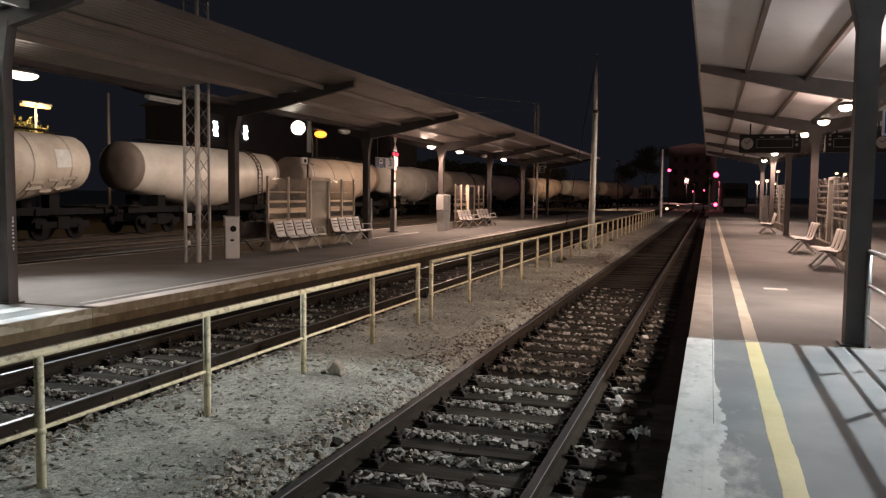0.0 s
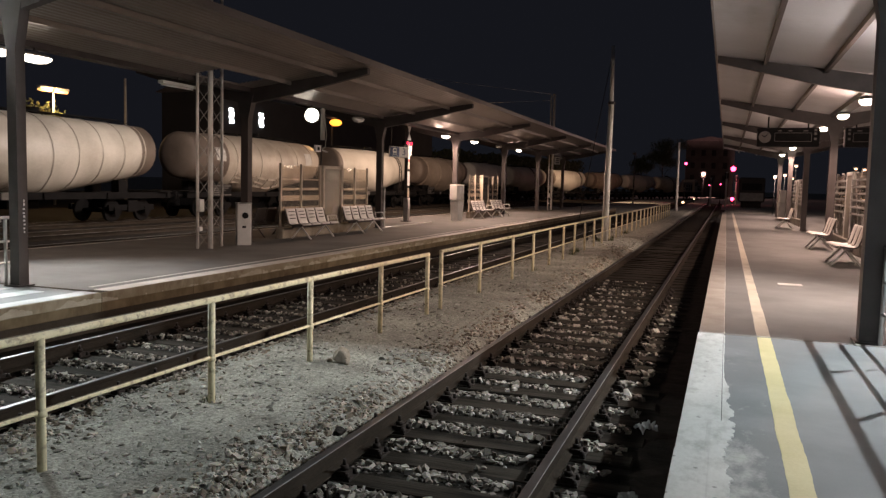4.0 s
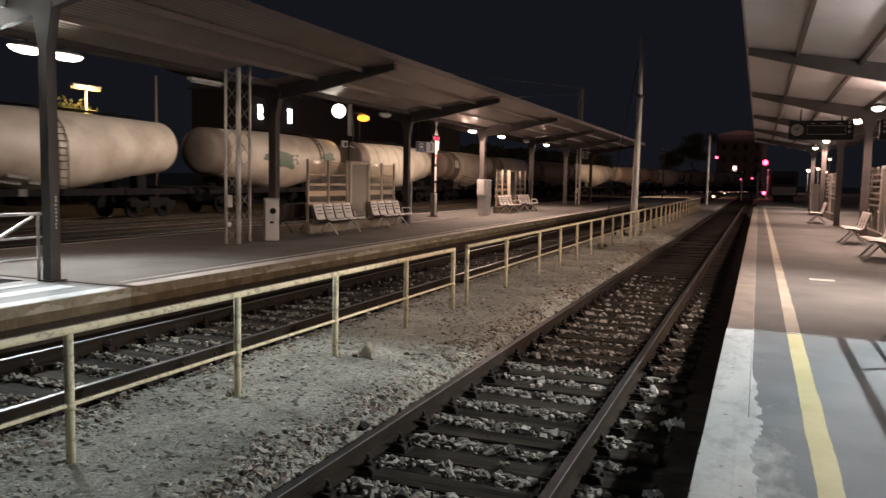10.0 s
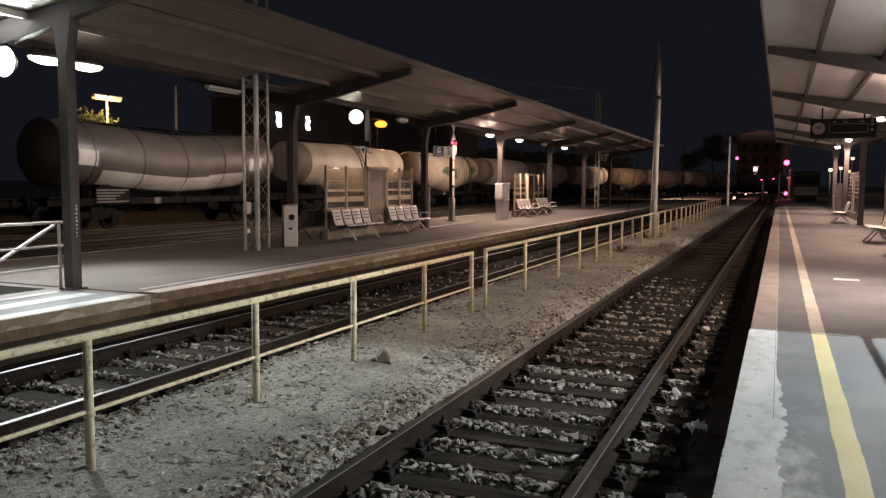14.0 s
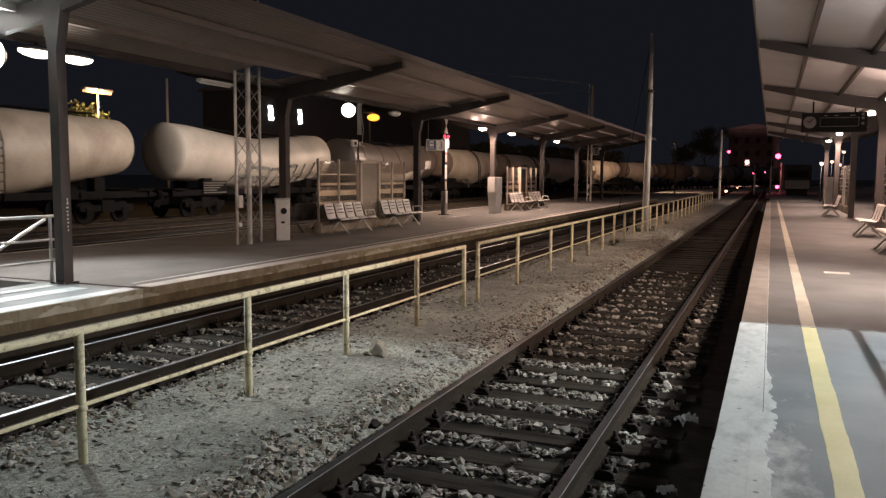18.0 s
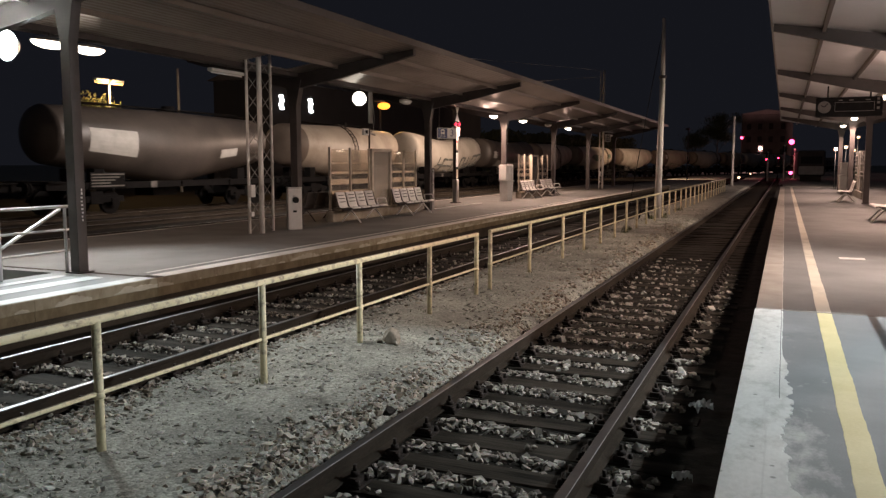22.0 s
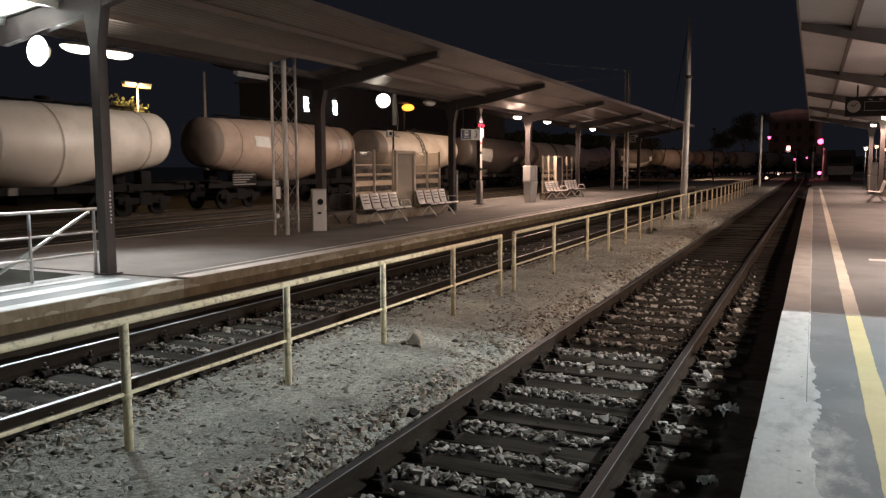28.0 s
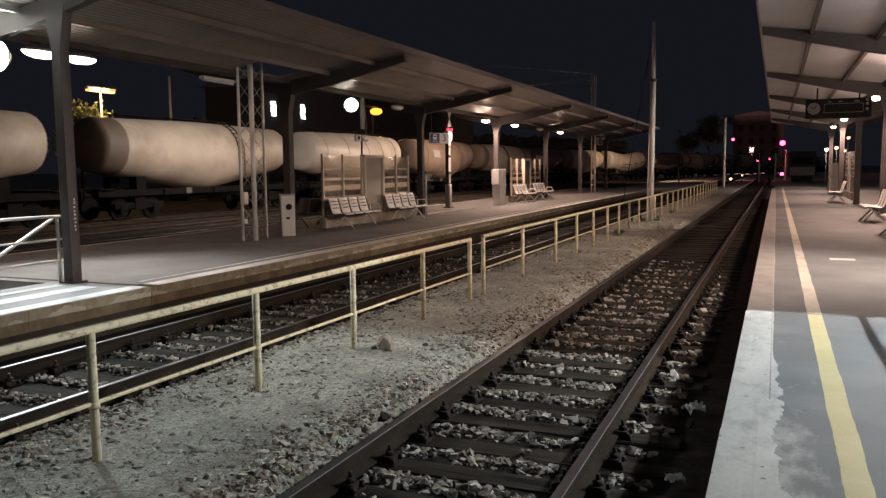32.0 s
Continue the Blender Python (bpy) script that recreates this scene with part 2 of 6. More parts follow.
GROUND = gravel_ground()
BALLAST = stones("ballast_stone", [(0.07, 0.06, 0.05), (0.20, 0.175, 0.145), (0.36, 0.325, 0.275), (0.47, 0.43, 0.37), (0.66, 0.62, 0.55)])
GRAVEL = stones("gravel_stone", [(0.15, 0.12, 0.09), (0.30, 0.25, 0.19), (0.42, 0.365, 0.29), (0.56, 0.50, 0.41), (0.74, 0.68, 0.58)])
CHIPS = stones("trodden_chips", [(0.212, 0.204, 0.174), (0.335, 0.325, 0.28), (0.44, 0.43, 0.375), (0.53, 0.515, 0.455), (0.76, 0.75, 0.685)])
PALE_GRIT = stones("pale_grit", [(0.34, 0.32, 0.28), (0.52, 0.50, 0.45), (0.74, 0.71, 0.65)])
ASPHALT = surf("platform_asphalt", (0.125, 0.126, 0.125), (0.20, 0.201, 0.199), 1.1, 0.85, bump=0.08, fine=120, spread=0.5, stain=(0.225, 0.225, 0.22), stain_amount=0.4, blot=0.8)
EDGE_ASPHALT = cement_smears(surf("smeared_asphalt", (0.105, 0.108, 0.107), (0.18, 0.184, 0.182), 1.1, 0.85, bump=0.10, fine=120, spread=0.42, stain=(0.245, 0.245, 0.24), stain_amount=0.45, blot=0.8))
CONCRETE = surf("stained_concrete", (0.21, 0.175, 0.13), (0.42, 0.375, 0.31), 2.4, 0.85, bump=0.2, fine=30, stain=(0.14, 0.10, 0.06), stain_amount=0.95, random_amount=0.12)
CONCRETE_DARK = surf("old_dark_concrete", (0.10, 0.09, 0.075), (0.19, 0.17, 0.145), 2.0, 0.9, bump=0.25, fine=30, stain=(0.05, 0.04, 0.03), stain_amount=0.7)
WHITE_EDGE = edge_paint()
FASCIA = surf("stained_edge_concrete", (0.215, 0.18, 0.118), (0.37, 0.328, 0.243), 2.2, 0.9, bump=0.2, fine=7, spread=0.45, stain=(0.17, 0.125, 0.08), stain_amount=0.75, stretch=(1, 1.3, 0.8), whole=True, spec=0.2, blot=1.3)
FASCIA_LOW = surf("darker_edge_concrete", (0.115, 0.09, 0.052), (0.22, 0.175, 0.11), 1.8, 0.9, bump=0.3, fine=6, spread=0.45, stain=(0.07, 0.05, 0.03), stain_amount=0.8, stretch=(1, 1.6, 1.0), whole=True, spec=0.15)
LIME = surf("pale_lime_smear", (0.35, 0.31, 0.235), (0.50, 0.455, 0.37), 4.0, 0.9, bump=0.3, fine=40, whole=True, spec=0.2)
PAPER = surf("crumpled_white_film", (0.62, 0.63, 0.63), (0.78, 0.79, 0.79), 9, 0.6, bump=0.05)
YELLOW_LINE = surf("yellow_road_paint", (0.46, 0.385, 0.185), (0.58, 0.495, 0.265), 2.5, 0.7, bump=0.08, fine=60, stain=(0.40, 0.33, 0.18), stain_amount=0.5)
DARK_WALL = surf("dark_wall_concrete", (0.030, 0.024, 0.018), (0.062, 0.050, 0.038), 2.0, 0.9, bump=0.2, fine=24, whole=True, spec=0.1)
GRIME = surf("brown_grime", (0.075, 0.055, 0.03), (0.18, 0.14, 0.085), 6, 0.9, bump=0.2, fine=60, stain=(0.45, 0.38, 0.23), stain_amount=0.45, blot=2.0)
PALE_LINE = surf("paler_yellow_paint", (0.52, 0.485, 0.40), (0.62, 0.585, 0.50), 2.5, 0.75, bump=0.08, fine=60, stain=(0.22, 0.20, 0.16), stain_amount=0.7)
EDGE_STRIP = surf("white_edge_paint", (0.52, 0.505, 0.48), (0.70, 0.685, 0.65), 2.0, 0.7, bump=0.08, fine=50, stain=(0.28, 0.26, 0.23), stain_amount=0.6)
WORN_EDGE = surf("worn_edge_paint", (0.26, 0.24, 0.215), (0.40, 0.375, 0.34), 2.0, 0.75, bump=0.08, fine=50, stain=(0.20, 0.18, 0.155), stain_amount=0.5)
WHITE_LINE = surf("white_road_paint", (0.36, 0.36, 0.35), (0.52, 0.52, 0.51), 2.5, 0.7, bump=0.08, fine=60, stain=(0.20, 0.195, 0.185), stain_amount=0.6)
FENCE_PAINT = surf("chipped_yellow_paint", (0.755, 0.675, 0.435), (0.865, 0.79, 0.555), 5, 0.55, bump=0.15, fine=70, stain=(0.17, 0.10, 0.045), stain_amount=0.8, blot=2.8)
DARK_STEEL = surf("dark_painted_steel", (0.048, 0.040, 0.038), (0.080, 0.068, 0.065), 2.5, 0.5, bump=0.05, fine=60, stain=(0.03, 0.025, 0.022), stain_amount=0.6)
ROOF_SHEET = surf("roof_sheet_metal", (0.285, 0.25, 0.222), (0.40, 0.355, 0.32), 0.7, 0.30, 0.45, bump=0.04, fine=30, stain=(0.26, 0.22, 0.18), stain_amount=0.7)
PALE_SHEET = surf("pale_roof_sheet", (0.60, 0.615, 0.635), (0.70, 0.715, 0.735), 0.7, 0.6, 0.0, bump=0.04, fine=30, stain=(0.40, 0.385, 0.36), stain_amount=0.6)
GALV = surf("galvanised_steel", (0.42, 0.42, 0.41), (0.58, 0.58, 0.57), 4, 0.42, 0.75, bump=0.05, fine=50, stain=(0.25, 0.23, 0.2), stain_amount=0.5)
DULL_RAIL = surf("dull_beige_paint", (0.46, 0.395, 0.315), (0.62, 0.545, 0.45), 4, 0.6, bump=0.05, fine=50, stain=(0.15, 0.13, 0.11), stain_amount=0.5)
POST_PAINT = surf("pale_beige_paint", (0.52, 0.455, 0.375), (0.66, 0.59, 0.50), 4, 0.55, bump=0.05, fine=50, stain=(0.25, 0.21, 0.17), stain_amount=0.5)
POSTER = surf("faded_poster", (0.19, 0.17, 0.145), (0.28, 0.25, 0.215), 2, 0.7, bump=0.02)
CHROME = surf("brushed_bench_metal", (0.76, 0.745, 0.73), (0.86, 0.845, 0.83), 6, 0.38, 0.0, bump=0.05, fine=80)
RAIL_SIDE = surf("rusty_rail", (0.022, 0.0175, 0.0135), (0.046, 0.037, 0.029), 5, 0.9, 0.0, bump=0.25, fine=60, spec=0.05, stretch=(1, 0.4, 1.5))
RAIL_TOP = surf("worn_rail_head", (0.017, 0.016, 0.016), (0.040, 0.039, 0.038), 3, 0.5, 0.0, bump=0.03, fine=40, spec=0.22)
RAIL_SHINE = surf("polished_rail_head", (0.22, 0.215, 0.21), (0.34, 0.335, 0.33), 3, 0.48, 1.0, bump=0.02, fine=40)
OILY_SHADED = surf("oily_shaded_bed", (0.008, 0.007, 0.006), (0.026, 0.022, 0.018), 6, 0.9, bump=0.6, fine=45, spec=0.08)
RAIL_EDGE = surf("worn_rail_edge", (0.11, 0.105, 0.10), (0.21, 0.20, 0.19), 9, 0.7, 0.1, bump=0.02, fine=40)
SLEEPER = surf("tarred_timber", (0.006, 0.005, 0.004), (0.050, 0.043, 0.034), 3, 0.9, bump=0.5, fine=18, stretch=(0.25, 3, 3), random_amount=0.3, spec=0.08, whole=True)
IRON = surf("rusty_iron", (0.018, 0.014, 0.012), (0.045, 0.032, 0.025), 8, 0.8, 0.3, bump=0.2)
GREY_BOX = surf("grey_painted_sheet", (0.58, 0.57, 0.55), (0.70, 0.69, 0.67), 3, 0.5, bump=0.05, stain=(0.33, 0.31, 0.28), stain_amount=0.5)
BLACK = surf("black_plastic", (0.012, 0.012, 0.013), (0.022, 0.022, 0.023), 5, 0.8, bump=0.03, spec=0.15)
WHITE = surf("white_enamel", (0.66, 0.66, 0.65), (0.78, 0.78, 0.77), 3, 0.45, bump=0.03)
RED = surf("red_enamel", (0.42, 0.03, 0.03), (0.55, 0.05, 0.045), 3, 0.45, bump=0.03)
BLUE = surf("blue_enamel", (0.012, 0.032, 0.12), (0.018, 0.045, 0.16), 3, 0.4, bump=0.02)
POLE_WHITE = surf("weathered_white_pole", (0.66, 0.645, 0.61), (0.84, 0.825, 0.79), 2.6, 0.75, bump=0.1, fine=30, stain=(0.22, 0.19, 0.16), stain_amount=0.75, stretch=(2, 2, 0.5), blot=0.9)
POLE_GREY = surf("weathered_grey_pole", (0.20, 0.19, 0.18), (0.32, 0.31, 0.29), 2.2, 0.75, bump=0.1, fine=30)
GLASS = glass_material("clear_glass", (0.94, 0.93, 0.91, 1), 1.0)
DUSTY_GLASS = glass_material("dusty_glass", (0.90, 0.83, 0.74, 1), 0.93)
LENS_WARM = glow("lit_lamp_lens", (1.0, 0.86, 0.70), 8)
LENS_COLD = glow("lit_flood_lens", (0.86, 0.95, 1.0), 60)
LENS_AMBER = glow("lit_amber_lens", (1.0, 0.32, 0.035), 2.8)
LENS_RED_DIM = glow("dim_red_lens", (1.0, 0.03, 0.08), 3)
LENS_YELLOW = glow("lit_yellow_lens", (1.0, 0.54, 0.20), 1.5)
LENS_PEACH = glow("lit_peach_lens", (1.0, 0.62, 0.36), 3.5)
LENS_RED = glow("lit_red_lens", (1.0, 0.04, 0.12), 16)
DIAL_LIT = glow("lit_clock_dial", (1.0, 0.93, 0.80), 5)
WINDOW_LIT = glow("lit_window", (0.93, 0.97, 1.0), 30)
LEAF = surf("dark_foliage", (0.05, 0.06, 0.02), (0.11, 0.12, 0.05), 6, 0.7, bump=0.1)
PLASTER = surf("dim_plaster", (0.24, 0.20, 0.185), (0.36, 0.31, 0.285), 0.6, 0.9, bump=0.1, stain=(0.05, 0.045, 0.04), stain_amount=0.6)
SOOTY = surf("sooty_brick", (0.010, 0.009, 0.010), (0.020, 0.018, 0.019), 0.6, 0.9, bump=0.1)
DIM_WALL = surf("grimy_plaster", (0.034, 0.030, 0.029), (0.062, 0.054, 0.051), 0.6, 0.9, bump=0.1)
BARK = surf("bark", (0.05, 0.04, 0.03), (0.10, 0.08, 0.06), 6, 0.9, bump=0.4)


# ---- building helpers ----
def box(bm, x0, x1, y0, y1, z0, z1):
    v = [bm.verts.new((x, y, z)) for x in (x0, x1) for y in (y0, y1) for z in (z0, z1)]
    for f in ((0, 1, 3, 2), (4, 6, 7, 5), (0, 4, 5, 1), (2, 3, 7, 6), (0, 2, 6, 4), (1, 5, 7, 3)):
        bm.faces.new([v[i] for i in f])
    return bm


def bevelled(x0, x1, y0, y1, z0, z1, w=0.01, seg=1):
    bm = bmesh.new()
    box(bm, x0, x1, y0, y1, z0, z1)
    bmesh.ops.bevel(bm, geom=bm.edges[:], offset=w, segments=seg, affect="EDGES", profile=0.5)
    return bm


def rod(bm, a, b, r, seg=8, r2=None):
    """A round bar from a to b, tapering to r2."""
    a, b = Vector(a), Vector(b)
    q = (b - a).to_track_quat("Z", "Y").to_matrix()
    r2 = r if r2 is None else r2
    rings = []
    for c, rad in ((a, r), (b, r2)):
        rings.append([bm.verts.new(c + q @ Vector((rad * math.cos(2 * math.pi * i / seg), rad * math.sin(2 * math.pi * i / seg), 0))) for i in range(seg)])
    for i in range(seg):
        f = bm.faces.new((rings[0][i], rings[0][(i + 1) % seg], rings[1][(i + 1) % seg], rings[1][i]))
        f.smooth = True
    bm.faces.new(rings[0][::-1])
    bm.faces.new(rings[1])
    return bm


def bar(bm, a, b, w, h):
    """A square bar from a to b, w across and h deep."""
    a, b = Vector(a), Vector(b)
    d = (b - a).normalized()
    side = d.cross(Vector((0, 0, 1)))
    side = side.normalized() if side.length > 1e-4 else Vector((1, 0, 0))
    up = side.cross(d).normalized()
    v = [bm.verts.new(c + side * sx * w / 2 + up * sz * h / 2) for c in (a, b) for sx, sz in ((-1, -1), (1, -1), (1, 1), (-1, 1))]
    for f in ((3, 2, 1, 0), (4, 5, 6, 7), (0, 1, 5, 4), (1, 2, 6, 5), (2, 3, 7, 6), (3, 0, 4, 7)):
        bm.faces.new([v[i] for i in f])
    return bm


def tube(bm, points, r, seg=8):
    for a, b in zip(points, points[1:]):
        rod(bm, a, b, r, seg)
    return bm


def mesh_of(name, bm, material):
    bmesh.ops.recalc_face_normals(bm, faces=bm.faces[:])
    me = bpy.data.meshes.new(name)
    bm.to_mesh(me)
    bm.free()
    me.materials.append(material)
    return me


def part(name, bm, material, parent=None, label="", at=None):
    """Links a bmesh (or a mesh that is shared) as one object under its thing."""
    me = bm if isinstance(bm, bpy.types.Mesh) else mesh_of(name, bm, material)
    ob = new(name, me)
    if at is not None:
        ob.matrix_basis = at
    if parent:
        ob.parent = parent
    if label:
        ob["label"] = label
    return ob


def thing(name, label, category, group="", at=None, kind=""):
    ob = new(name)
    ob.empty_display_size = 0.2
    if at is not None:
        ob.matrix_basis = at
    return tagged(ob, label, category, group, kind)


B = bmesh.new

# ---- ground: one sheet to the horizon ----
def bed(x):
    """Height of the ground across the tracks."""
    def dip(c, half, depth, soft):
        d = max(0.0, min(1.0, (half + soft - abs(x - c)) / soft))
        return depth * d * d * (3 - 2 * d)
    z = -0.04
    z -= dip(0.48, 1.36, 0.185, 0.33)
    z -= dip(-4.86, 1.36, 0.20, 0.3)
    if x < -12.3 or x > 7.9:
        z = -0.2
    return z


def ground():
    xs = [-1500, -300, -80, -40, -26, -18, -12.5, -12.2, -10, -7] + [-6.3 + 0.13 * i for i in range(62)] + [2.2, 5, 8, 8.3, 14, 30, 100, 1500]
    ys = [-1500, -200, -30] + [-14 + 0.5 * i for i in range(33)] + [2.5] + [3 + 0.14 * i for i in range(150)] + [24.5 + 0.6 * i for i in range(60)] + [62, 70, 90, 130, 200, 400, 1500]
    verts, faces = [], []
    for y in ys:
        for x in xs:
            rough = 0.0
            if -7 < x < 2.3 and 1 < y < 61:
                rough = 0.022 * noise.noise(Vector((x * 0.9, y * 0.9, 0))) + 0.006 * noise.noise(Vector((x * 4, y * 4, 3)))
            if bed(x) < -0.12:
                rough *= 0.3
            verts.append((x, y, bed(x) + rough))
    n = len(xs)
    for j in range(len(ys) - 1):
        for i in range(n - 1):
            faces.append((j * n + i, j * n + i + 1, (j + 1) * n + i + 1, (j + 1) * n + i))
    me = bpy.data.meshes.new("ground")
    me.from_pydata(verts, [], faces)
    me.polygons.foreach_set("use_smooth", [True] * len(me.polygons))
    me.materials.append(GROUND)
    tagged(new("ground", me), "trodden grey-brown gravel ground between and beside the tracks", "ground", kind="structure")


ground()

CHIP = [(x, y, z) for x in (-1, 1) for y in (-1, 1) for z in (-1, 1)]
CHIP_F = [(0, 1, 3), (0, 3, 2), (4, 6, 7), (4, 7, 5), (0, 4, 5), (0, 5, 1), (2, 3, 7), (2, 7, 6), (0, 2, 6), (0, 6, 4), (1, 5, 7), (1, 7, 3)]


PHI = (1 + 5 ** 0.5) / 2
PEBBLE = [(-1, PHI, 0), (1, PHI, 0), (-1, -PHI, 0), (1, -PHI, 0), (0, -1, PHI), (0, 1, PHI), (0, -1, -PHI), (0, 1, -PHI), (PHI, 0, -1), (PHI, 0, 1), (-PHI, 0, -1), (-PHI, 0, 1)]
PEBBLE_F = [(0, 11, 5), (0, 5, 1), (0, 1, 7), (0, 7, 10), (0, 10, 11), (1, 5, 9), (5, 11, 4), (11, 10, 2), (10, 7, 6), (7, 1, 8), (3, 9, 4), (3, 4, 2), (3, 2, 6), (3, 6, 8), (3, 8, 9), (4, 9, 5), (2, 4, 11), (6, 2, 10), (8, 6, 7), (9, 8, 1)]


def scatter(name, label, places, material, sizes, seed, parent=None, flat=0.8, blunt=False):
    """Loose stones at the given places, joined into one object."""
    rng = np.random.default_rng(seed)
    corners, sides = (PEBBLE, PEBBLE_F) if blunt else (CHIP, CHIP_F)
    base = np.array(corners) * (0.56 if blunt else 0.72)
    n = len(places)
    p = np.array(places)
    s = rng.uniform(sizes[0], sizes[1], n) * rng.choice([0.75, 1, 1, 1.25], n)
    stretch = rng.uniform(0.5, 1.3, (n, 1, 3)) * np.array([1, 1, flat])
    v = base[None] * stretch * (1 + rng.uniform(-0.42, 0.30, (n, len(base), 3)))
    a, b = rng.uniform(0, 6.28, n), rng.uniform(-0.9, 0.9, n)
    ca, sa, cb, sb = np.cos(a), np.sin(a), np.cos(b), np.sin(b)
    y2 = v[:, :, 1] * cb[:, None] - v[:, :, 2] * sb[:, None]
    z2 = v[:, :, 1] * sb[:, None] + v[:, :, 2] * cb[:, None]
    x3 = v[:, :, 0] * ca[:, None] - y2 * sa[:, None]
    y3 = v[:, :, 0] * sa[:, None] + y2 * ca[:, None]
    v = np.stack([x3, y3, z2], 2) * s[:, None, None] + p[:, None, :]
    f = (np.array(sides)[None] + len(base) * np.arange(n)[:, None, None]).reshape(-1, 3)
    me = bpy.data.meshes.new(name)
    me.from_pydata(v.reshape(-1, 3).tolist(), [], f.tolist())
    me.materials.append(material)
    ob = new(name, me)
    if parent:
        ob.parent = parent
    return tagged(ob, label, "" if parent else "stones", kind="stuff")


# ---- tracks ----
def rail_mesh(y0, y1):
    """Flat-bottomed rail along y, its head's top at z = 0."""
    prof = [(-0.07, -0.155), (0.07, -0.155), (0.07, -0.143), (0.012, -0.122), (0.009, -0.045), (0.034, -0.033), (0.0345, -0.005), (0.031, 0.0), (0.012, 0.0006), (-0.012, 0.0006), (-0.031, 0.0), (-0.0345, -0.005), (-0.034, -0.033), (-0.009, -0.045), (-0.012, -0.122), (-0.07, -0.143)]
    bm = B()
    ys = [y0 + (y1 - y0) * i / 12 for i in range(13)]
    rings = [[bm.verts.new((x, y, z)) for x, z in prof] for y in ys]
    n = len(prof)
    for a, b in zip(rings, rings[1:]):
        for i in range(n):
            f = bm.faces.new((a[i], a[(i + 1) % n], b[(i + 1) % n], b[i]))
            f.material_index = {6: 2, 7: 3, 8: 1, 9: 3, 10: 2}.get(i, 0)
    bm.faces.new(rings[0][::-1])
    bm.faces.new(rings[-1])
    return bm


SLEEPER_YS = {}


def track(name, x, label, top, y0=-12, y1=150, sleepers=True, path_z=0.0):
    t = thing(name, label, "railway track", kind="structure", at=pose(x, 0, path_z))
    for s in (-1, 1):
        me = mesh_of("rail", rail_mesh(y0, y1), RAIL_SIDE)
        me.materials.append(top)
        me.materials.append(RAIL_TOP if top is RAIL_SHINE else RAIL_EDGE)
        me.materials.append(RAIL_TOP)
        part("rail", me, None, t, at=pose(s * 0.7535, 0, 0))
    if not sleepers:
        return t
    rng = random.Random(int(100 * abs(x)) + 5)
    wood = mesh_of("sleeper", bevelled(-1.3, 1.3, -0.125, 0.125, -0.32, -0.168, 0.012), SLEEPER)
    bm = B()
    for s in (-1, 1):
        c = s * 0.7535
        box(bm, c - 0.19, c + 0.19, -0.085, 0.085, -0.168, -0.153)
        for e in (-1, 1):
            bx = c + e * 0.112
            box(bm, bx - 0.045, bx + 0.045, -0.055, 0.055, -0.153, -0.112)      # ribbed clamp
            rod(bm, (bx, 0, -0.113), (bx, 0, -0.078), 0.033, 6)                  # nut
            rod(bm, (bx, 0, -0.08), (bx, 0, -0.035), 0.014, 6)                   # bolt end
            for dy in (-0.062, 0.062):
                rod(bm, (c + e * 0.165, dy, -0.155), (c + e * 0.165, dy, -0.115), 0.024, 6, 0.016)
    clip = mesh_of("fastening", bm, IRON)
    first, y = (4.97 if x == 0 else 5.46) - 0.561 * 26, -20.0
    SLEEPER_YS[name + str(x)] = rows = []
    for k in range(92):
        y = first + 0.561 * k + rng.uniform(-0.015, 0.015)
        rows.append(y)
        s = part("sleeper", wood, None, t, at=pose(rng.uniform(-0.03, 0.03), y, rng.uniform(-0.012, 0.004), 0, 0, rng.uniform(-0.8, 0.8)))
        if y < 17:
            part("fastening", clip, None, s)
    bm = B()
    y += 0.561
    while y < 130:
        box(bm, -1.3, 1.3, y - 0.125, y + 0.125, -0.32, -0.168)
        y += 0.561
    tagged(part("sleepers_beyond", bm, SLEEPER, t), kind="stuff")
    return t


TRACK_A = track("railway_track", 0.0, "rusty rails on tarred timber sleepers in pale ballast", RAIL_TOP)
TRACK_B = track("railway_track", -4.45, "polished rails on dark sleepers in pale ballast below the platform", RAIL_SHINE)
TRACK_C = track("railway_track", -14.9, "unlit rails with shiny heads behind the far platform", RAIL_SHINE, y1=90, sleepers=False)
for tx in (-18.9, -23.0):
    track("railway_track", tx, "unlit rails with shiny heads behind the far platform", RAIL_SHINE, y1=90, sleepers=False)


def track_x(y):
    """The goods line runs straight, then swings across and away past the other tracks."""
    u = max(0.0, min(0.727, (y - 85) / 110))
    return -23.0 + 19.0 * u * u * (3 - 2 * u) + 0.2057 * max(0.0, y - 165)


def far_curve():
    """The goods line beyond its straight length: rails and sleepers along the curve."""
    t = thing("railway_track", "dark rails of the goods line curving away", "railway track", kind="structure")
    ys = [90 + 4.0 * i for i in range(64)]
    for s in (-1, 1):
        bm = B()
        for y, z in zip(ys, ys[1:]):
            bar(bm, (track_x(y) + s * 0.7535, y, -0.085), (track_x(z) + s * 0.7535, z, -0.085), 0.07, 0.17)
        part("rail", bm, RAIL_SIDE, t)
    bm = B()
    for i in range(250):
        y = 90.3 + i
        box(bm, track_x(y) - 1.3, track_x(y) + 1.3, y - 0.125, y + 0.125, -0.32, -0.172)
    tagged(part("sleepers_beyond", bm, SLEEPER, t), kind="stuff")


far_curve()


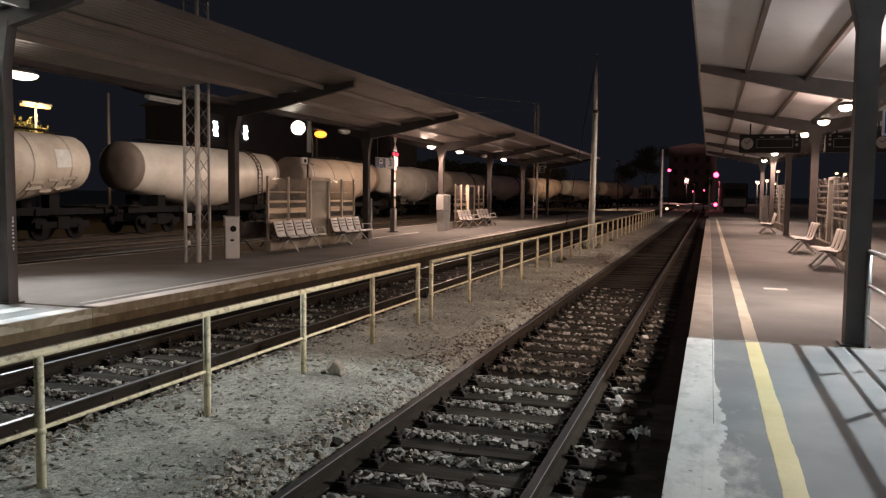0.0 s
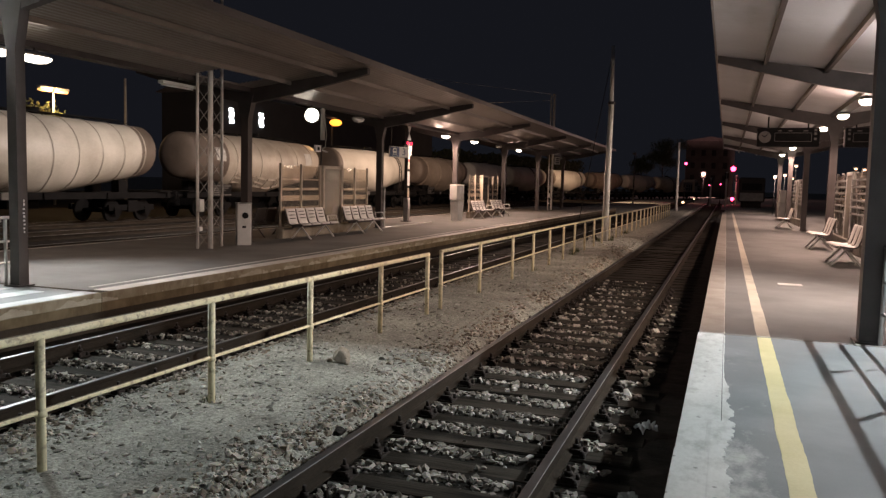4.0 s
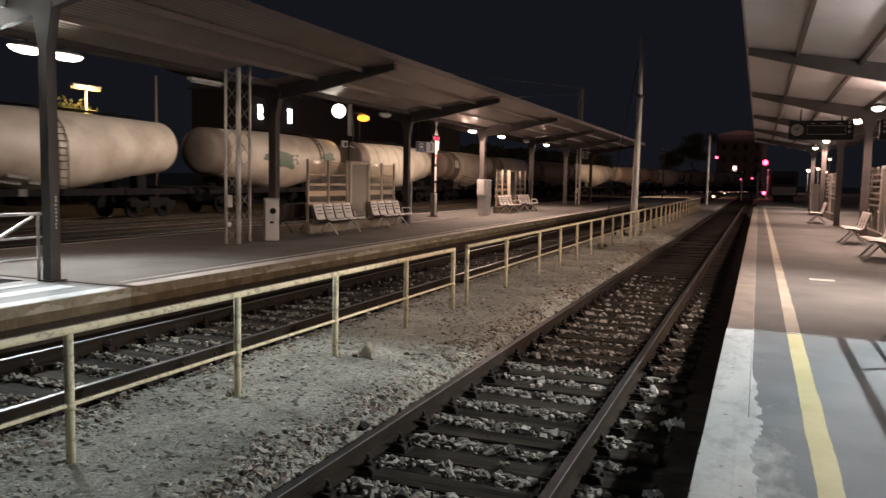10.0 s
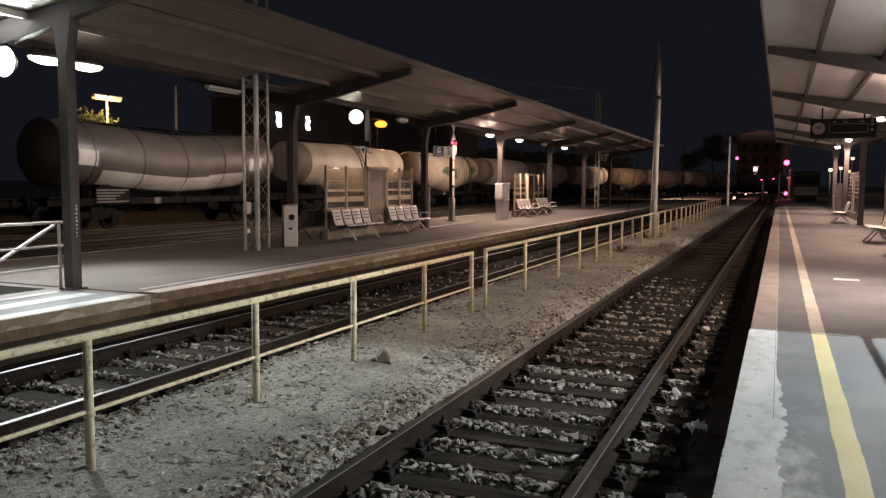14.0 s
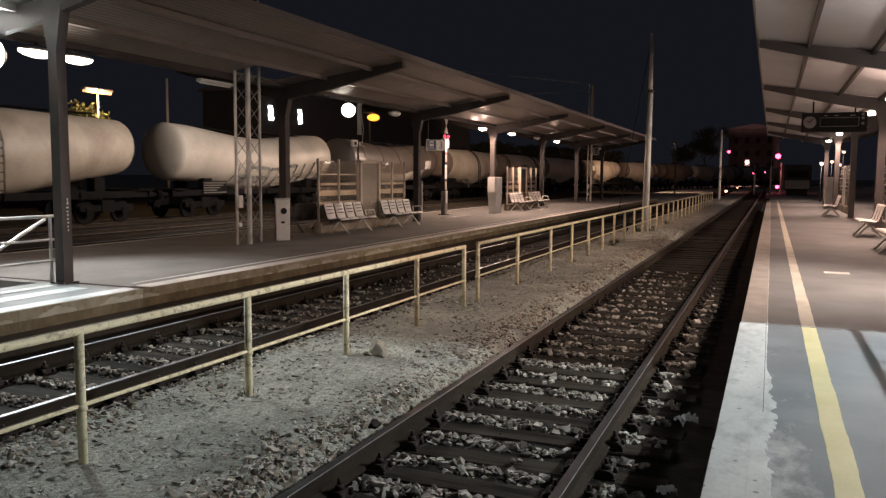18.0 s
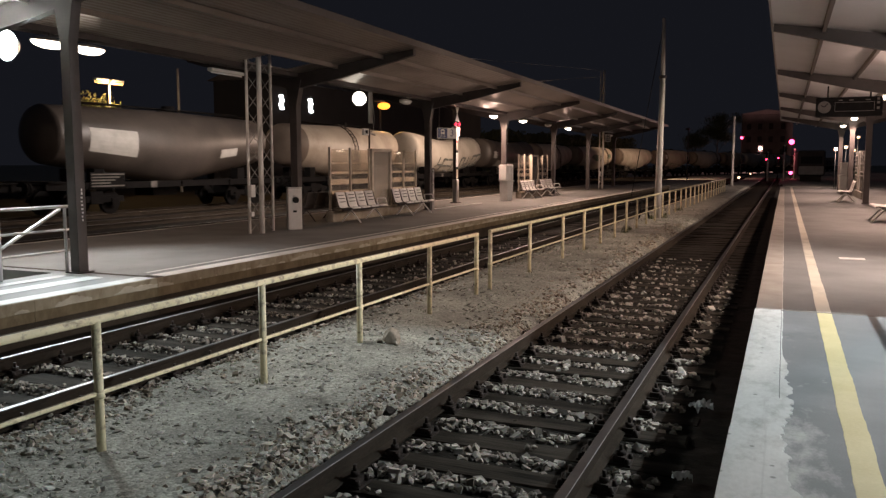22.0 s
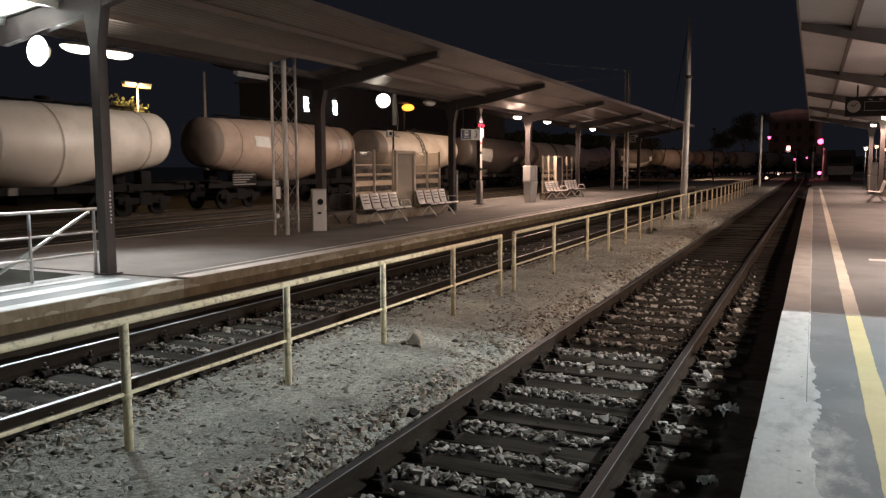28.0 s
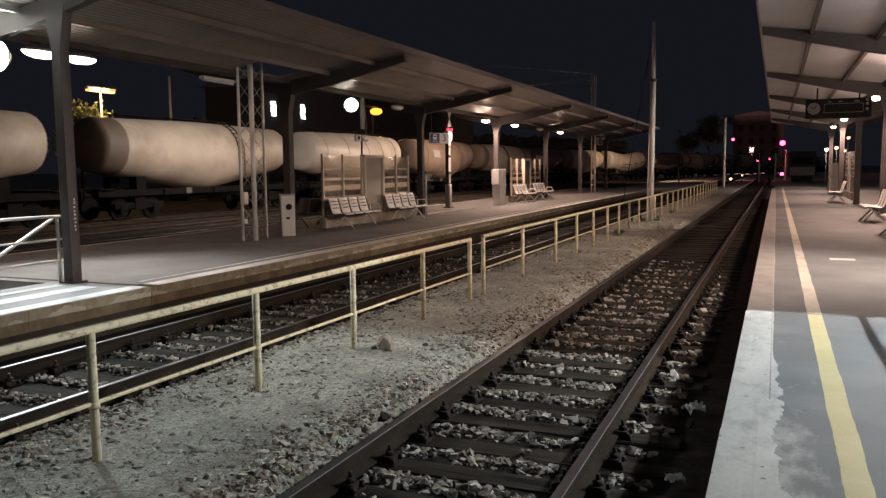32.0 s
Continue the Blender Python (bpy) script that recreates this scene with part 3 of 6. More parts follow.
def ballast(parent, rows, lo, hi, y1, count, seed, z=-0.205, size=1.0):
    """Stones heaped in the cribs between the sleepers, more in some than in others."""
    rng = random.Random(seed)
    cribs = [((a + b) / 2, rng.choice((0.65, 0.8, 0.9, 1.0))) for a, b in zip(rows, rows[1:]) if a < y1]
    pts = []
    # Stones thin out past y = 8, so the track darkens with distance.
    weights = [w * math.exp(-max(0.0, y - 8) / 3.8) * (1.0 if y > 1.5 else 0.5) for y, w in cribs]
    for y, w in rng.choices(cribs, weights, k=count):
        x = lo + (hi - lo) * rng.random() ** 1.25
        if min(abs(x - 0.7535), abs(x + 0.7535)) < 0.09:
            continue
        dy = max(-0.17, min(0.17, rng.gauss(0, 0.066)))
        pts.append((x, y + dy, z + 0.04 * w * math.exp(-(dy / 0.11) ** 2) + rng.uniform(-0.015, 0.015)))
    for _ in range(count // 120):
        pts.append((rng.uniform(lo, hi), 3 + 8 * rng.random() ** 1.4, -0.15))
    for k in (0, 1):                          # broken and worn stones
        scatter("ballast", "pale broken ballast stones between the sleepers", pts[k::2], BALLAST, (0.015 * size, 0.043 * size), seed + 40 * k, parent, flat=0.66, blunt=k == 1)


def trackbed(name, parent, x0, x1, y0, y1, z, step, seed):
    """Oily bed under the ballast; beside platform and train the black is painted shade."""
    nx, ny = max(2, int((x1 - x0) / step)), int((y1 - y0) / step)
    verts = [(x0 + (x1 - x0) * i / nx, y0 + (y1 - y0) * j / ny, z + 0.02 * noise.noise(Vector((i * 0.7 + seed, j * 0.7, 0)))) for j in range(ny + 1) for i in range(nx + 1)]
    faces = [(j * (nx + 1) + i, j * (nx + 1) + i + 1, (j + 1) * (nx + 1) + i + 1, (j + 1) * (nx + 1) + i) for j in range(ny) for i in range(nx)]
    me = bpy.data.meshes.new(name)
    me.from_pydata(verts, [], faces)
    me.materials.append(OILY_SHADED)
    part(name, me, None, parent, "oily black track bed with shade painted in")


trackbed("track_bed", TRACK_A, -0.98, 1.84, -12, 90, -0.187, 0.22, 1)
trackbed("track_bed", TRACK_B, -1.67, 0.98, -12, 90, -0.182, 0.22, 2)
# This wide sheet also blackens the unlit ground behind the far platform.
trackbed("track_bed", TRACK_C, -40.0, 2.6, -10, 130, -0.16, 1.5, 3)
ROWS_A, ROWS_B = SLEEPER_YS["railway_track0.0"], SLEEPER_YS["railway_track-4.45"]
# No stones near the right rail, leaving black bed in place of its shadow.
ballast(TRACK_A, ROWS_A, -0.66, 0.52, 18, 6200, 11)
ballast(TRACK_A, ROWS_A, 0.86, 1.18, 16, 1300, 12)
ballast(TRACK_B, ROWS_B, -1.0, 1.0, 24, 7200, 13, -0.19, 0.80)

rng = random.Random(21)
pts, small = [], []
for _ in range(10500):                      # coarse stones lie along the rails, grit between
    y = 3.0 + 24 * rng.random() ** 1.6 if rng.random() < 0.93 else rng.uniform(-10, 3)
    side = rng.random()
    x = -0.86 - abs(rng.gauss(0, 0.30)) if side < 0.64 else -3.48 + abs(rng.gauss(0, 0.26))
    if -3.5 < x < -0.84 and noise.noise(Vector((x * 1.5, y * 1.1, 5))) > -0.25:
        pts.append((x, y, bed(x) + 0.003))
for _ in range(12000):
    x, y = rng.uniform(-3.4, -0.9), 3.0 + 22 * rng.random() ** 1.6
    small.append((x, y, bed(x) + 0.002))
flakes = []
for _ in range(30000):                      # flat chips trodden into the path, bare in patches
    x, y = rng.uniform(-3.45, -0.86), 2.6 + 34 * rng.random() ** 1.9
    bare = noise.noise(Vector((x * 1.1, y * 0.55, 2))) + 0.4 * noise.noise(Vector((x * 3.1, y * 2.6, 8)))
    edge = max(abs(x + 2.15) - 0.75, 0.0)
    if rng.random() < 0.23 - 0.50 * bare + 0.95 * edge:
        flakes.append((x, y, bed(x) + 0.0025))
for k in (0, 1):
    scatter("loose_gravel", "loose grey gravel strewn beside the rails", pts[k::2], GRAVEL, (0.009, 0.037), 22 + 40 * k, flat=0.55, blunt=k == 1)
scatter("flat_chips", "flat grey stone chips trodden into the gravel path", flakes, CHIPS, (0.010, 0.034), 23, flat=0.36, blunt=True)
scatter("grit", "small grit strewn over the trodden ground", small, PALE_GRIT, (0.004, 0.011), 24, flat=0.3)
def lump(label, x, y, z, r, material, seed, tall=0.8, tilt=0):
    """A rough broken chunk."""
    bm = B()
    bmesh.ops.create_icosphere(bm, subdivisions=3, radius=1)
    rng = random.Random(seed)
    cuts = [(Vector((rng.gauss(0, 1), rng.gauss(0, 1), rng.gauss(0, 0.7))).normalized(), rng.uniform(0.45, 0.8)) for _ in range(9)]
    for v in bm.verts:
        for n, d in cuts:
            e = v.co.dot(n) - d
            if e > 0:
                v.co -= n * e
        v.co += v.co.normalized() * 0.10 * noise.noise(v.co * 2.5 + Vector((seed, 0, 0)))
        v.co = Vector((v.co.x * r * 1.25, v.co.y * r, v.co.z * r * tall))
    ob = new("broken_stone", mesh_of("broken_stone", bm, material))
    ob.matrix_basis = pose(x, y, z, 0, tilt, rng.uniform(0, 180) if not tilt else 10)
    tagged(ob, label, "stone", "broken stones")


for i, (x, y, z, r) in enumerate(((-2.02, 7.70, 0.025, 0.085), (-2.12, 7.77, -0.015, 0.055), (-1.94, 7.64, -0.02, 0.042), (-2.15, 7.66, -0.022, 0.035), (-2.03, 7.83, -0.022, 0.035))):
    lump("grey lump of broken concrete on the gravel by the fence", x, y, z, r, CONCRETE, 50 + i, *((1.25, -40) if i == 0 else ()))


def litter(label, x, y, z, size, seed):
    """A crumpled scrap of film."""
    n, bm = 9, B()
    rng = random.Random(seed)
    grid = []
    for j in range(n + 1):
        row = []
        for i in range(n + 1):
            u, v = i / n - 0.5, j / n - 0.5
            k = noise.noise(Vector((u * 5 + seed, v * 5, 0))) + 0.5 * noise.noise(Vector((u * 11, v * 11, seed)))
            row.append(bm.verts.new((u * size * (1 + 0.3 * k), v * size * 0.7, size * (0.26 + 0.34 * k - 0.6 * (u * u + v * v)))))
        grid.append(row)
    for j in range(n):
        for i in range(n):
            bm.faces.new((grid[j][i], grid[j][i + 1], grid[j + 1][i + 1], grid[j + 1][i]))
    ob = new("litter", mesh_of("litter", bm, PAPER))
    ob.matrix_basis = pose(x, y, z, 0, 0, rng.uniform(0, 180))
    ob.modifiers.new("thickness", "SOLIDIFY").thickness = 0.003
    tagged(ob, label, "litter", "litter by the track")


litter("crumpled pale plastic scrap lying between rail and platform", 1.30, 6.95, -0.14, 0.17, 3)
litter("small pale scrap lying in the dark beside the platform", 1.33, 5.33, -0.15, 0.12, 8)
lump("dark lump of clinker lying against the rail", -0.93, 5.48, -0.03, 0.055, IRON, 63)


def weeds(label, places, seed):
    """Dry tufts of grass, blade by blade."""
    rng = random.Random(seed)
    verts, faces = [], []
    for px, py, h, n in places:
        for _ in range(n):
            a, lean = rng.uniform(0, 6.28), rng.uniform(0.1, 0.7)
            x, y, z = px + rng.gauss(0, 0.06), py + rng.gauss(0, 0.09), bed(px) - 0.01
            hh, w = h * rng.uniform(0.5, 1.1), 0.006
            k = len(verts)
            dx, dy = math.cos(a), math.sin(a)
            for u, ww in ((0, 1.0), (0.55, 0.8), (1.0, 0.15)):
                ox = lean * hh * u * u
                for s in (-1, 1):
                    verts.append((x + dx * ox - dy * w * ww * s, y + dy * ox + dx * w * ww * s, z + hh * u * (1 - 0.25 * lean * u)))
            faces += [(k, k + 1, k + 3, k + 2), (k + 2, k + 3, k + 5, k + 4)]
    me = bpy.data.meshes.new("weeds")
    me.from_pydata(verts, [], faces)
    me.materials.append(LEAF)
    tagged(new("weeds", me), label, "weeds", kind="stuff")


weeds("dry dark weeds at the foot of the fence and pole", [(-2.28, 22.9, 0.16, 40), (-2.42, 24.15, 0.14, 110), (-2.5, 29.3, 0.22, 60), (-2.1, 29.9, 0.18, 40), (-2.3, 31.5, 0.15, 40), (-2.45, 5.85, 0.05, 12), (-2.5, 9.6, 0.06, 14), (-2.3, 13.8, 0.08, 18), (-2.3, 18.1, 0.12, 25), (-2.2, 35.0, 0.2, 40)], 41)


# ---- platforms ----
def platform_right():
    p = thing("platform_right", "grey asphalt platform with a white painted edge", "platform", kind="structure")
    part("deck", box(B(), 2.29, 7.75, -14, 8.65, 0.10, RP), ASPHALT, p)
    part("deck_edge", box(B(), 1.90, 2.29, -14, 8.65, 0.10, RP), EDGE_ASPHALT, p)
    part("deck", box(B(), 1.90, 7.75, 8.65, 56, 0.10, RP), ASPHALT, p)
    part("base_wall", box(B(), 1.80, 7.85, -14, 56, -0.3, 0.10), CONCRETE_DARK, p)
    slab = mesh_of("coping_slab", bevelled(0, 0.2495, 0.0006, 3.9994, -0.16, 0.003, 0.003), WHITE_EDGE)
    worn = mesh_of("coping_slab", bevelled(0, 0.2495, 0.0006, 3.9994, -0.16, 0.003, 0.003), WORN_EDGE)
    rng = random.Random(3)
    y = -11.35
    while y < 56:
        part("coping_slab", slab if y < 8 else worn, None, p, at=pose(1.65 + rng.uniform(-0.006, 0.006), y, RP + rng.uniform(-0.003, 0.003)))
        y += 4.0
    # pale mortar smeared over the joint between the slabs and the asphalt
    for k in range(22):
        y0, n = -4 + 1.6 * k, 96
        bm = B()
        rows = []
        for i in range(n + 1):
            y = y0 + 1.6 * i / n
            big = noise.noise(Vector((y * 0.55, 3.1, 0))) + 0.5 * noise.noise(Vector((y * 2.3, 7.7, 0)))
            rag = 0.5 * noise.noise(Vector((y * 6, 2.2, 0))) + 0.35 * noise.noise(Vector((y * 17, 1.3, 0))) + 0.25 * noise.noise(Vector((y * 41, 5.3, 0)))
            w = 0.004 + max(0.0, 0.055 + 0.10 * big + 0.05 * rag) * (1.0 if y < 5.6 else max(0.12, 1 - (y - 5.6) / 1.2)) + 0.008 * rag
            x0 = 1.84 if y < 5.35 else 1.9005
            z = RP + (0.0066 if y < 5.35 else 0.0018)
            x1 = max(1.912, 1.90 + w)
            rows.append([bm.verts.new(c) for c in ((x0 - (0.05 if y < 5.35 else 0.001), y, RP - 0.002), (x0, y, z), (x1 - 0.008, y, z), (x1, y, RP - 0.001))])
        for a, b in zip(rows, rows[1:]):
            for q in (0, 1, 2):
                bm.faces.new((a[q], a[q + 1], b[q + 1], b[q]))
        part("mortar_patch", bm, WHITE_EDGE, p, "pale smeared mortar beside the edge slabs")
    # The line turns from yellow to a paler cream past the joint.
    for y0, y1, m, lab in ((-14, 8.65, YELLOW_LINE, "worn yellow safety line"), (8.67, 55.9, PALE_LINE, "paler cream-yellow safety line")):
        bm = B()
        n = int((y1 - y0) / 0.05)
        rows = []
        for i in range(n + 1):
            y = y0 + (y1 - y0) * i / n
            j = [0.006 * noise.noise(Vector((y * 3, q, 0))) + 0.004 * noise.noise(Vector((y * 17, q, 0))) for q in (0.5, 9.5)]
            rows.append([bm.verts.new((x, y, z)) for x, z in ((2.222 + j[0], RP - 0.001), (2.225 + j[0], RP + 0.0018), (2.352 + j[1], RP + 0.0018), (2.355 + j[1], RP - 0.001))])
        for a, b in zip(rows, rows[1:]):
            for q in range(3):
                bm.faces.new((a[q], a[q + 1], b[q + 1], b[q]))
        part("yellow_line", bm, m, p, lab)
    part("floor_lid", bevelled(2.71, 3.07, 13.72, 13.95, RP, RP + 0.008, 0.002), EDGE_STRIP, p, "pale flush cover in the asphalt")
    part("dark_joint", box(B(), 1.90, 7.7, 8.63, 8.675, RP, RP + 0.003), CONCRETE_DARK, p)


def lime_smear(y0):
    """A ragged pale crust along the lower rim of the edge slab, with gaps."""
    bm, n, last = B(), 60, None
    for i in range(n + 1):
        y = y0 + 0.01 + 1.98 * i / n
        h = 0.016 + 0.095 * (noise.noise(Vector((y * 2.6, 4.4, 0))) + 0.45 * noise.noise(Vector((y * 8, 1.2, 0))) + 0.25 * noise.noise(Vector((y * 23, 6.2, 0))) + 0.10)
        low = 0.014 * noise.noise(Vector((y * 5, 8.8, 0)))
        if h < 0.012:
            last = None
            continue
        x, z = -6.1455, LP - 0.131
        row = [bm.verts.new(c) for c in ((x - 0.004, y, z + low), (x, y, z + low + 0.003), (x, y, z + h), (x - 0.004, y, z + h + 0.004))]
        if last:
            for q in range(3):
                bm.faces.new((last[q], last[q + 1], row[q + 1], row[q]))
        last = row
    if bm.faces:
        return bm
    bm.free()
    return None


def platform_left():
    p = thing("platform_left", "low island platform with stained concrete edge slabs", "platform", kind="structure")
    # deck in four pieces round the stair opening
    x0, x1 = -12.20, -6.45
    for a in ((x0, x1, 8.4, 62), (x0, -11.4, -14, 8.4), (-7.95, x1, -14, 8.4)):
        part("deck", box(B(), a[0], a[1], a[2], a[3], -0.05, LP), ASPHALT, p)
    part("base_wall", box(B(), -12.15, -6.30, 8.4, 62, -0.3, -0.052), CONCRETE_DARK, p)
    part("base_wall", box(B(), -7.95, -6.30, -14, 8.4, -0.3, -0.052), CONCRETE_DARK, p)
    slab = mesh_of("coping_slab", bevelled(-0.30, 0, 0.0004, 1.9996, -0.135, 0.003, 0.004), FASCIA)
    # Below the slab the colour gets darker course by course.
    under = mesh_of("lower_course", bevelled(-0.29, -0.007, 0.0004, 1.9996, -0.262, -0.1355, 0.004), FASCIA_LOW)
    wall = mesh_of("edge_wall", bevelled(-0.20, -0.03, 0.0, 2.0, -0.56, -0.262, 0.002), DARK_WALL)
    rng = random.Random(4)
    y = -13.4
    while y < 61:
        part("coping_slab", slab, None, p, at=pose(-6.15 + rng.uniform(-0.0015, 0.0015), y, LP + rng.uniform(-0.001, 0.001)))
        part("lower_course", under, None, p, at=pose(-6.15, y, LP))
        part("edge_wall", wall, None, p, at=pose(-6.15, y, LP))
        if 0 < y < 42:
            smear = lime_smear(y)
            if smear:
                part("lime_smear", smear, LIME, p, "pale lime running along the joint of the edge slabs")
        y += 2.0
    # The dark line from column to edge also stands for the column's shadow.
    part("dark_joint", box(B(), -9.4, -6.46, 8.60, 8.68, LP, LP + 0.004), DARK_WALL, p)
    part("dark_joint", box(B(), -6.46, -6.16, 8.58, 8.72, LP + 0.004, LP + 0.009), DARK_WALL, p)
    part("white_line", box(B(), -6.44, -6.18, -14, 8.55, LP + 0.003, LP + 0.008), WHITE_LINE, p, "wide white line along the edge")
    # Beyond the joint the line is coloured lighter to make up for dimmer light.
    part("white_line", box(B(), -6.43, -6.157, 8.75, 61, LP + 0.003, LP + 0.009), EDGE_STRIP, p, "lighter white line along the edge")
    part("white_line", box(B(), -12.19, -12.06, -14, 61, LP + 0.001, LP + 0.005), EDGE_STRIP, p, "worn pale line along the far edge")
    part("white_line", box(B(), -6.72, -6.66, 8.95, 61, LP, LP + 0.004), EDGE_STRIP, p, "thin pale line behind the edge slabs")
    part("guide_strip", box(B(), -7.15, -6.85, -14, 8.3, LP, LP + 0.005), WHITE_LINE, p, "pale guide strip")
    part("guide_strip", box(B(), -7.62, -7.45, -14, 8.3, LP, LP + 0.005), WHITE_LINE, p, "pale guide strip")
    for zz, yy in ((0.15, 7.9), (0.0, 7.55), (-0.17, 7.2), (-0.34, 6.85), (-0.5, 6.5)):
        part("stair_step", bevelled(-11.4, -7.95, yy - 0.36, yy, zz - 0.25, zz, 0.01), CONCRETE, p)


platform_right()
platform_left()


# ---- canopies ----
def canopy(name, cx, half, base, y0, y1, rise, label, sheet, rib, tip, height, first):
    """Butterfly canopy: sheet roof on cross beams, with a row of columns in the middle."""
    c = thing(name, label, "platform canopy", "platform canopies")
    low = base + height
    for s in (-1, 1):
        bm = B()
        lift = rise if s > 0 or cx > 0 else rise + 0.18
        high = low + lift
        n = int(half / 0.03)
        rows = []
        for i in range(n + 1):
            w = 0.02 + 0.98 * i / n
            d = rib if i % 4 in (0, 1) else -rib
            rows.append([bm.verts.new((cx + s * w * half, y, low + lift * w + 0.22 + d)) for y in (y0, 14.85, 16.6, y1)])
        for i, (a, b) in enumerate(zip(rows, rows[1:])):
            mast_hole = cx < 0 < s and 0.14 < i / n * half < 1.06
            for q in range(3):
                if q != 1 or not mast_hole:
                    bm.faces.new((a[q], a[q + 1], b[q + 1], b[q]))
        sh = part("roof_sheet", bm, sheet, c)
        so = sh.modifiers.new("thickness", "SOLIDIFY")
        so.thickness = 0.006
        bm = B()
        bar(bm, (cx + s * (half + 0.015), y0, high + 0.235), (cx + s * (half + 0.015), y1, high + 0.235), 0.03, 0.14)
        part("roof_edge", bm, sheet if cx < 0 else POLE_GREY, c, "metal edge trim")
        for w in (0.36, 0.71):
            bm = B()
            z = low + lift * w + 0.155
            bar(bm, (cx + s * half * w, y0, z), (cx + s * half * w, y1, z), 0.07, 0.10)
            part("purlin", bm, sheet if cx < 0 else DARK_STEEL, c)
    bm = B()
    bar(bm, (cx, y0, low + 0.19), (cx, y1, low + 0.19), 0.30, 0.14)
    part("gutter", bm, DARK_STEEL, c)
    for y in [first - 8.2, first] + list(COLS) + ([58.3] if cx < 0 else []):
        for s in (-1, 1):
            bm = B()
            v = []
            u = (half - tip) / half
            up = rise if s > 0 or cx > 0 else rise + 0.18
            for dy in (-0.07, 0.07):
                v.append([bm.verts.new(p) for p in ((cx, y + dy, low - 0.18), (cx, y + dy, low + 0.19), (cx + s * half * u, y + dy, low + up * u + 0.19), (cx + s * half * u, y + dy, low + up * u + 0.05), (cx + s * half * 0.4, y + dy, low + up * 0.4 - 0.12))])
            bm.faces.new(v[0])
            bm.faces.new(v[1][::-1])
            for i in range(5):
                bm.faces.new((v[0][i], v[0][(i + 1) % 5], v[1][(i + 1) % 5], v[1][i]))
            part("cross_beam", bm, DARK_STEEL, c)
        pair = y < 9
        for dx in ((-1.98, 1.98) if pair else (0,)):
            if cx > 0 and pair:
                dx *= 1.43 / 1.98
            zt = low + 0.05 + (rise * abs(dx) / half)
            zb = zt - 0.62
            w = 0.083 if pair and cx < 0 else 0.10
            bm = B()
            rings = [[bm.verts.new((cx + dx + sx * k, y + sy * w, z)) for sx, sy in ((-1, -1), (1, -1), (1, 1), (-1, 1))] for k, z in ((w, base), (w, zb), (w * 2.4, zt))]
            for a, b in zip(rings, rings[1:]):
                for i in range(4):
                    bm.faces.new((a[i], a[(i + 1) % 4], b[(i + 1) % 4], b[i]))
            bm.faces.new(rings[0][::-1])
            bm.faces.new(rings[-1])
            col = part("column", bm, DARK_STEEL, c)
            part("base_plate", bevelled(cx + dx - 0.14, cx + dx + 0.14, y - 0.14, y + 0.14, base, base + 0.02, 0.005), DARK_STEEL, col)
    return c


canopy("canopy", LC, 3.55, LP, -12, 60.0, 0.47, "long butterfly canopy of ribbed dark sheet on dark steel columns", ROOF_SHEET, 0.007, 0.20, 3.64, 8.6)
canopy("canopy", RC, 3.17, RP, -12, 56, 0.50, "long butterfly canopy of flat pale sheet on dark steel columns", PALE_SHEET, 0.0, 0.02, 3.52, 8.85)


def column_marks():
    t = thing("painted_marks", "small white painted marks down the column", "marking", at=pose(-7.534, 8.615, LP))
    rng = random.Random(31)
    for i in range(9):
        z = 0.76 + 0.055 * i
        part("mark", bevelled(0.0, 0.006, -rng.uniform(0.008, 0.022), rng.uniform(0.008, 0.022), z, z + rng.uniform(0.02, 0.045), 0.001), WHITE, t)


column_marks()


def luminaire(x, y, z, lit, label, power=0.0):
    """Oval platform lamp hung from the canopy."""
    t = thing("platform_lamp", label, "lamp", "lamps under the canopies", at=pose(x, y, z))
    bm = B()
    bmesh.ops.create_uvsphere(bm, u_segments=16, v_segments=8, radius=1)
    for v in bm.verts:
        v.co = Vector((v.co.x * 0.16, v.co.y * 0.37, max(v.co.z, -0.1) * 0.07))
    for f in bm.faces:
        f.smooth = True
    part("housing", bm, GALV, t)
    bm = B()
    bmesh.ops.create_uvsphere(bm, u_segments=16, v_segments=8, radius=1)
    for v in bm.verts:
        v.co = Vector((v.co.x * 0.152, v.co.y * 0.36, min(v.co.z, 0.05) * 0.11 - 0.008))
    for f in bm.faces:
        f.smooth = True
    part("lens", bm, LENS_WARM if lit else WHITE, t, "" if lit else "unlit white lens")
    part("stem", rod(B(), (0, 0, 0.08), (0, 0, 0.3), 0.02, 6), DARK_STEEL, t)
    if power and x < 0 and y < 10:            # beam aimed aside to put the pale pool of light by the edge
        down_light("platform_lamp_light", x, y, z - 0.26, power, (1.0, 0.94, 0.90), 112).matrix_world = look((x, y, z - 0.26), (-7.9, 9.35, LP))
    elif power:
        warm = (1.0, 0.60, 0.46) if y < 13 and x > 0 else WARM if x > 0 else WARMER
        down_light("platform_lamp_light", x, y, z - 0.26, power, warm, 180 if x < 0 or y < 13 else 150)


for y, lit, pw in ((10.7, 1, 110), (9.9, 1, 880), (23.5, 0, 0), (32.0, 1, 720), (36.1, 1, 720), (44.6, 1, 600), (40.4, 0, 0), (56.5, 0, 0)):
    luminaire(LC + 0.1, y, 3.95, lit, "lit oval platform lamp under the canopy" if lit else "unlit oval platform lamp under the canopy", pw)
# The lamp at y = 12.4 is unseen, assumed from spacing and light.
for y, lit, pw in ((12.4, 1, 320), (20.1, 1, 560), (23.9, 1, 560), (28.5, 1, 700), (36, 1, 720), (41.3, 1, 720), (49, 1, 720)):
    luminaire(RC, y, 4.03, lit, "lit oval platform lamp under the pale canopy", pw)


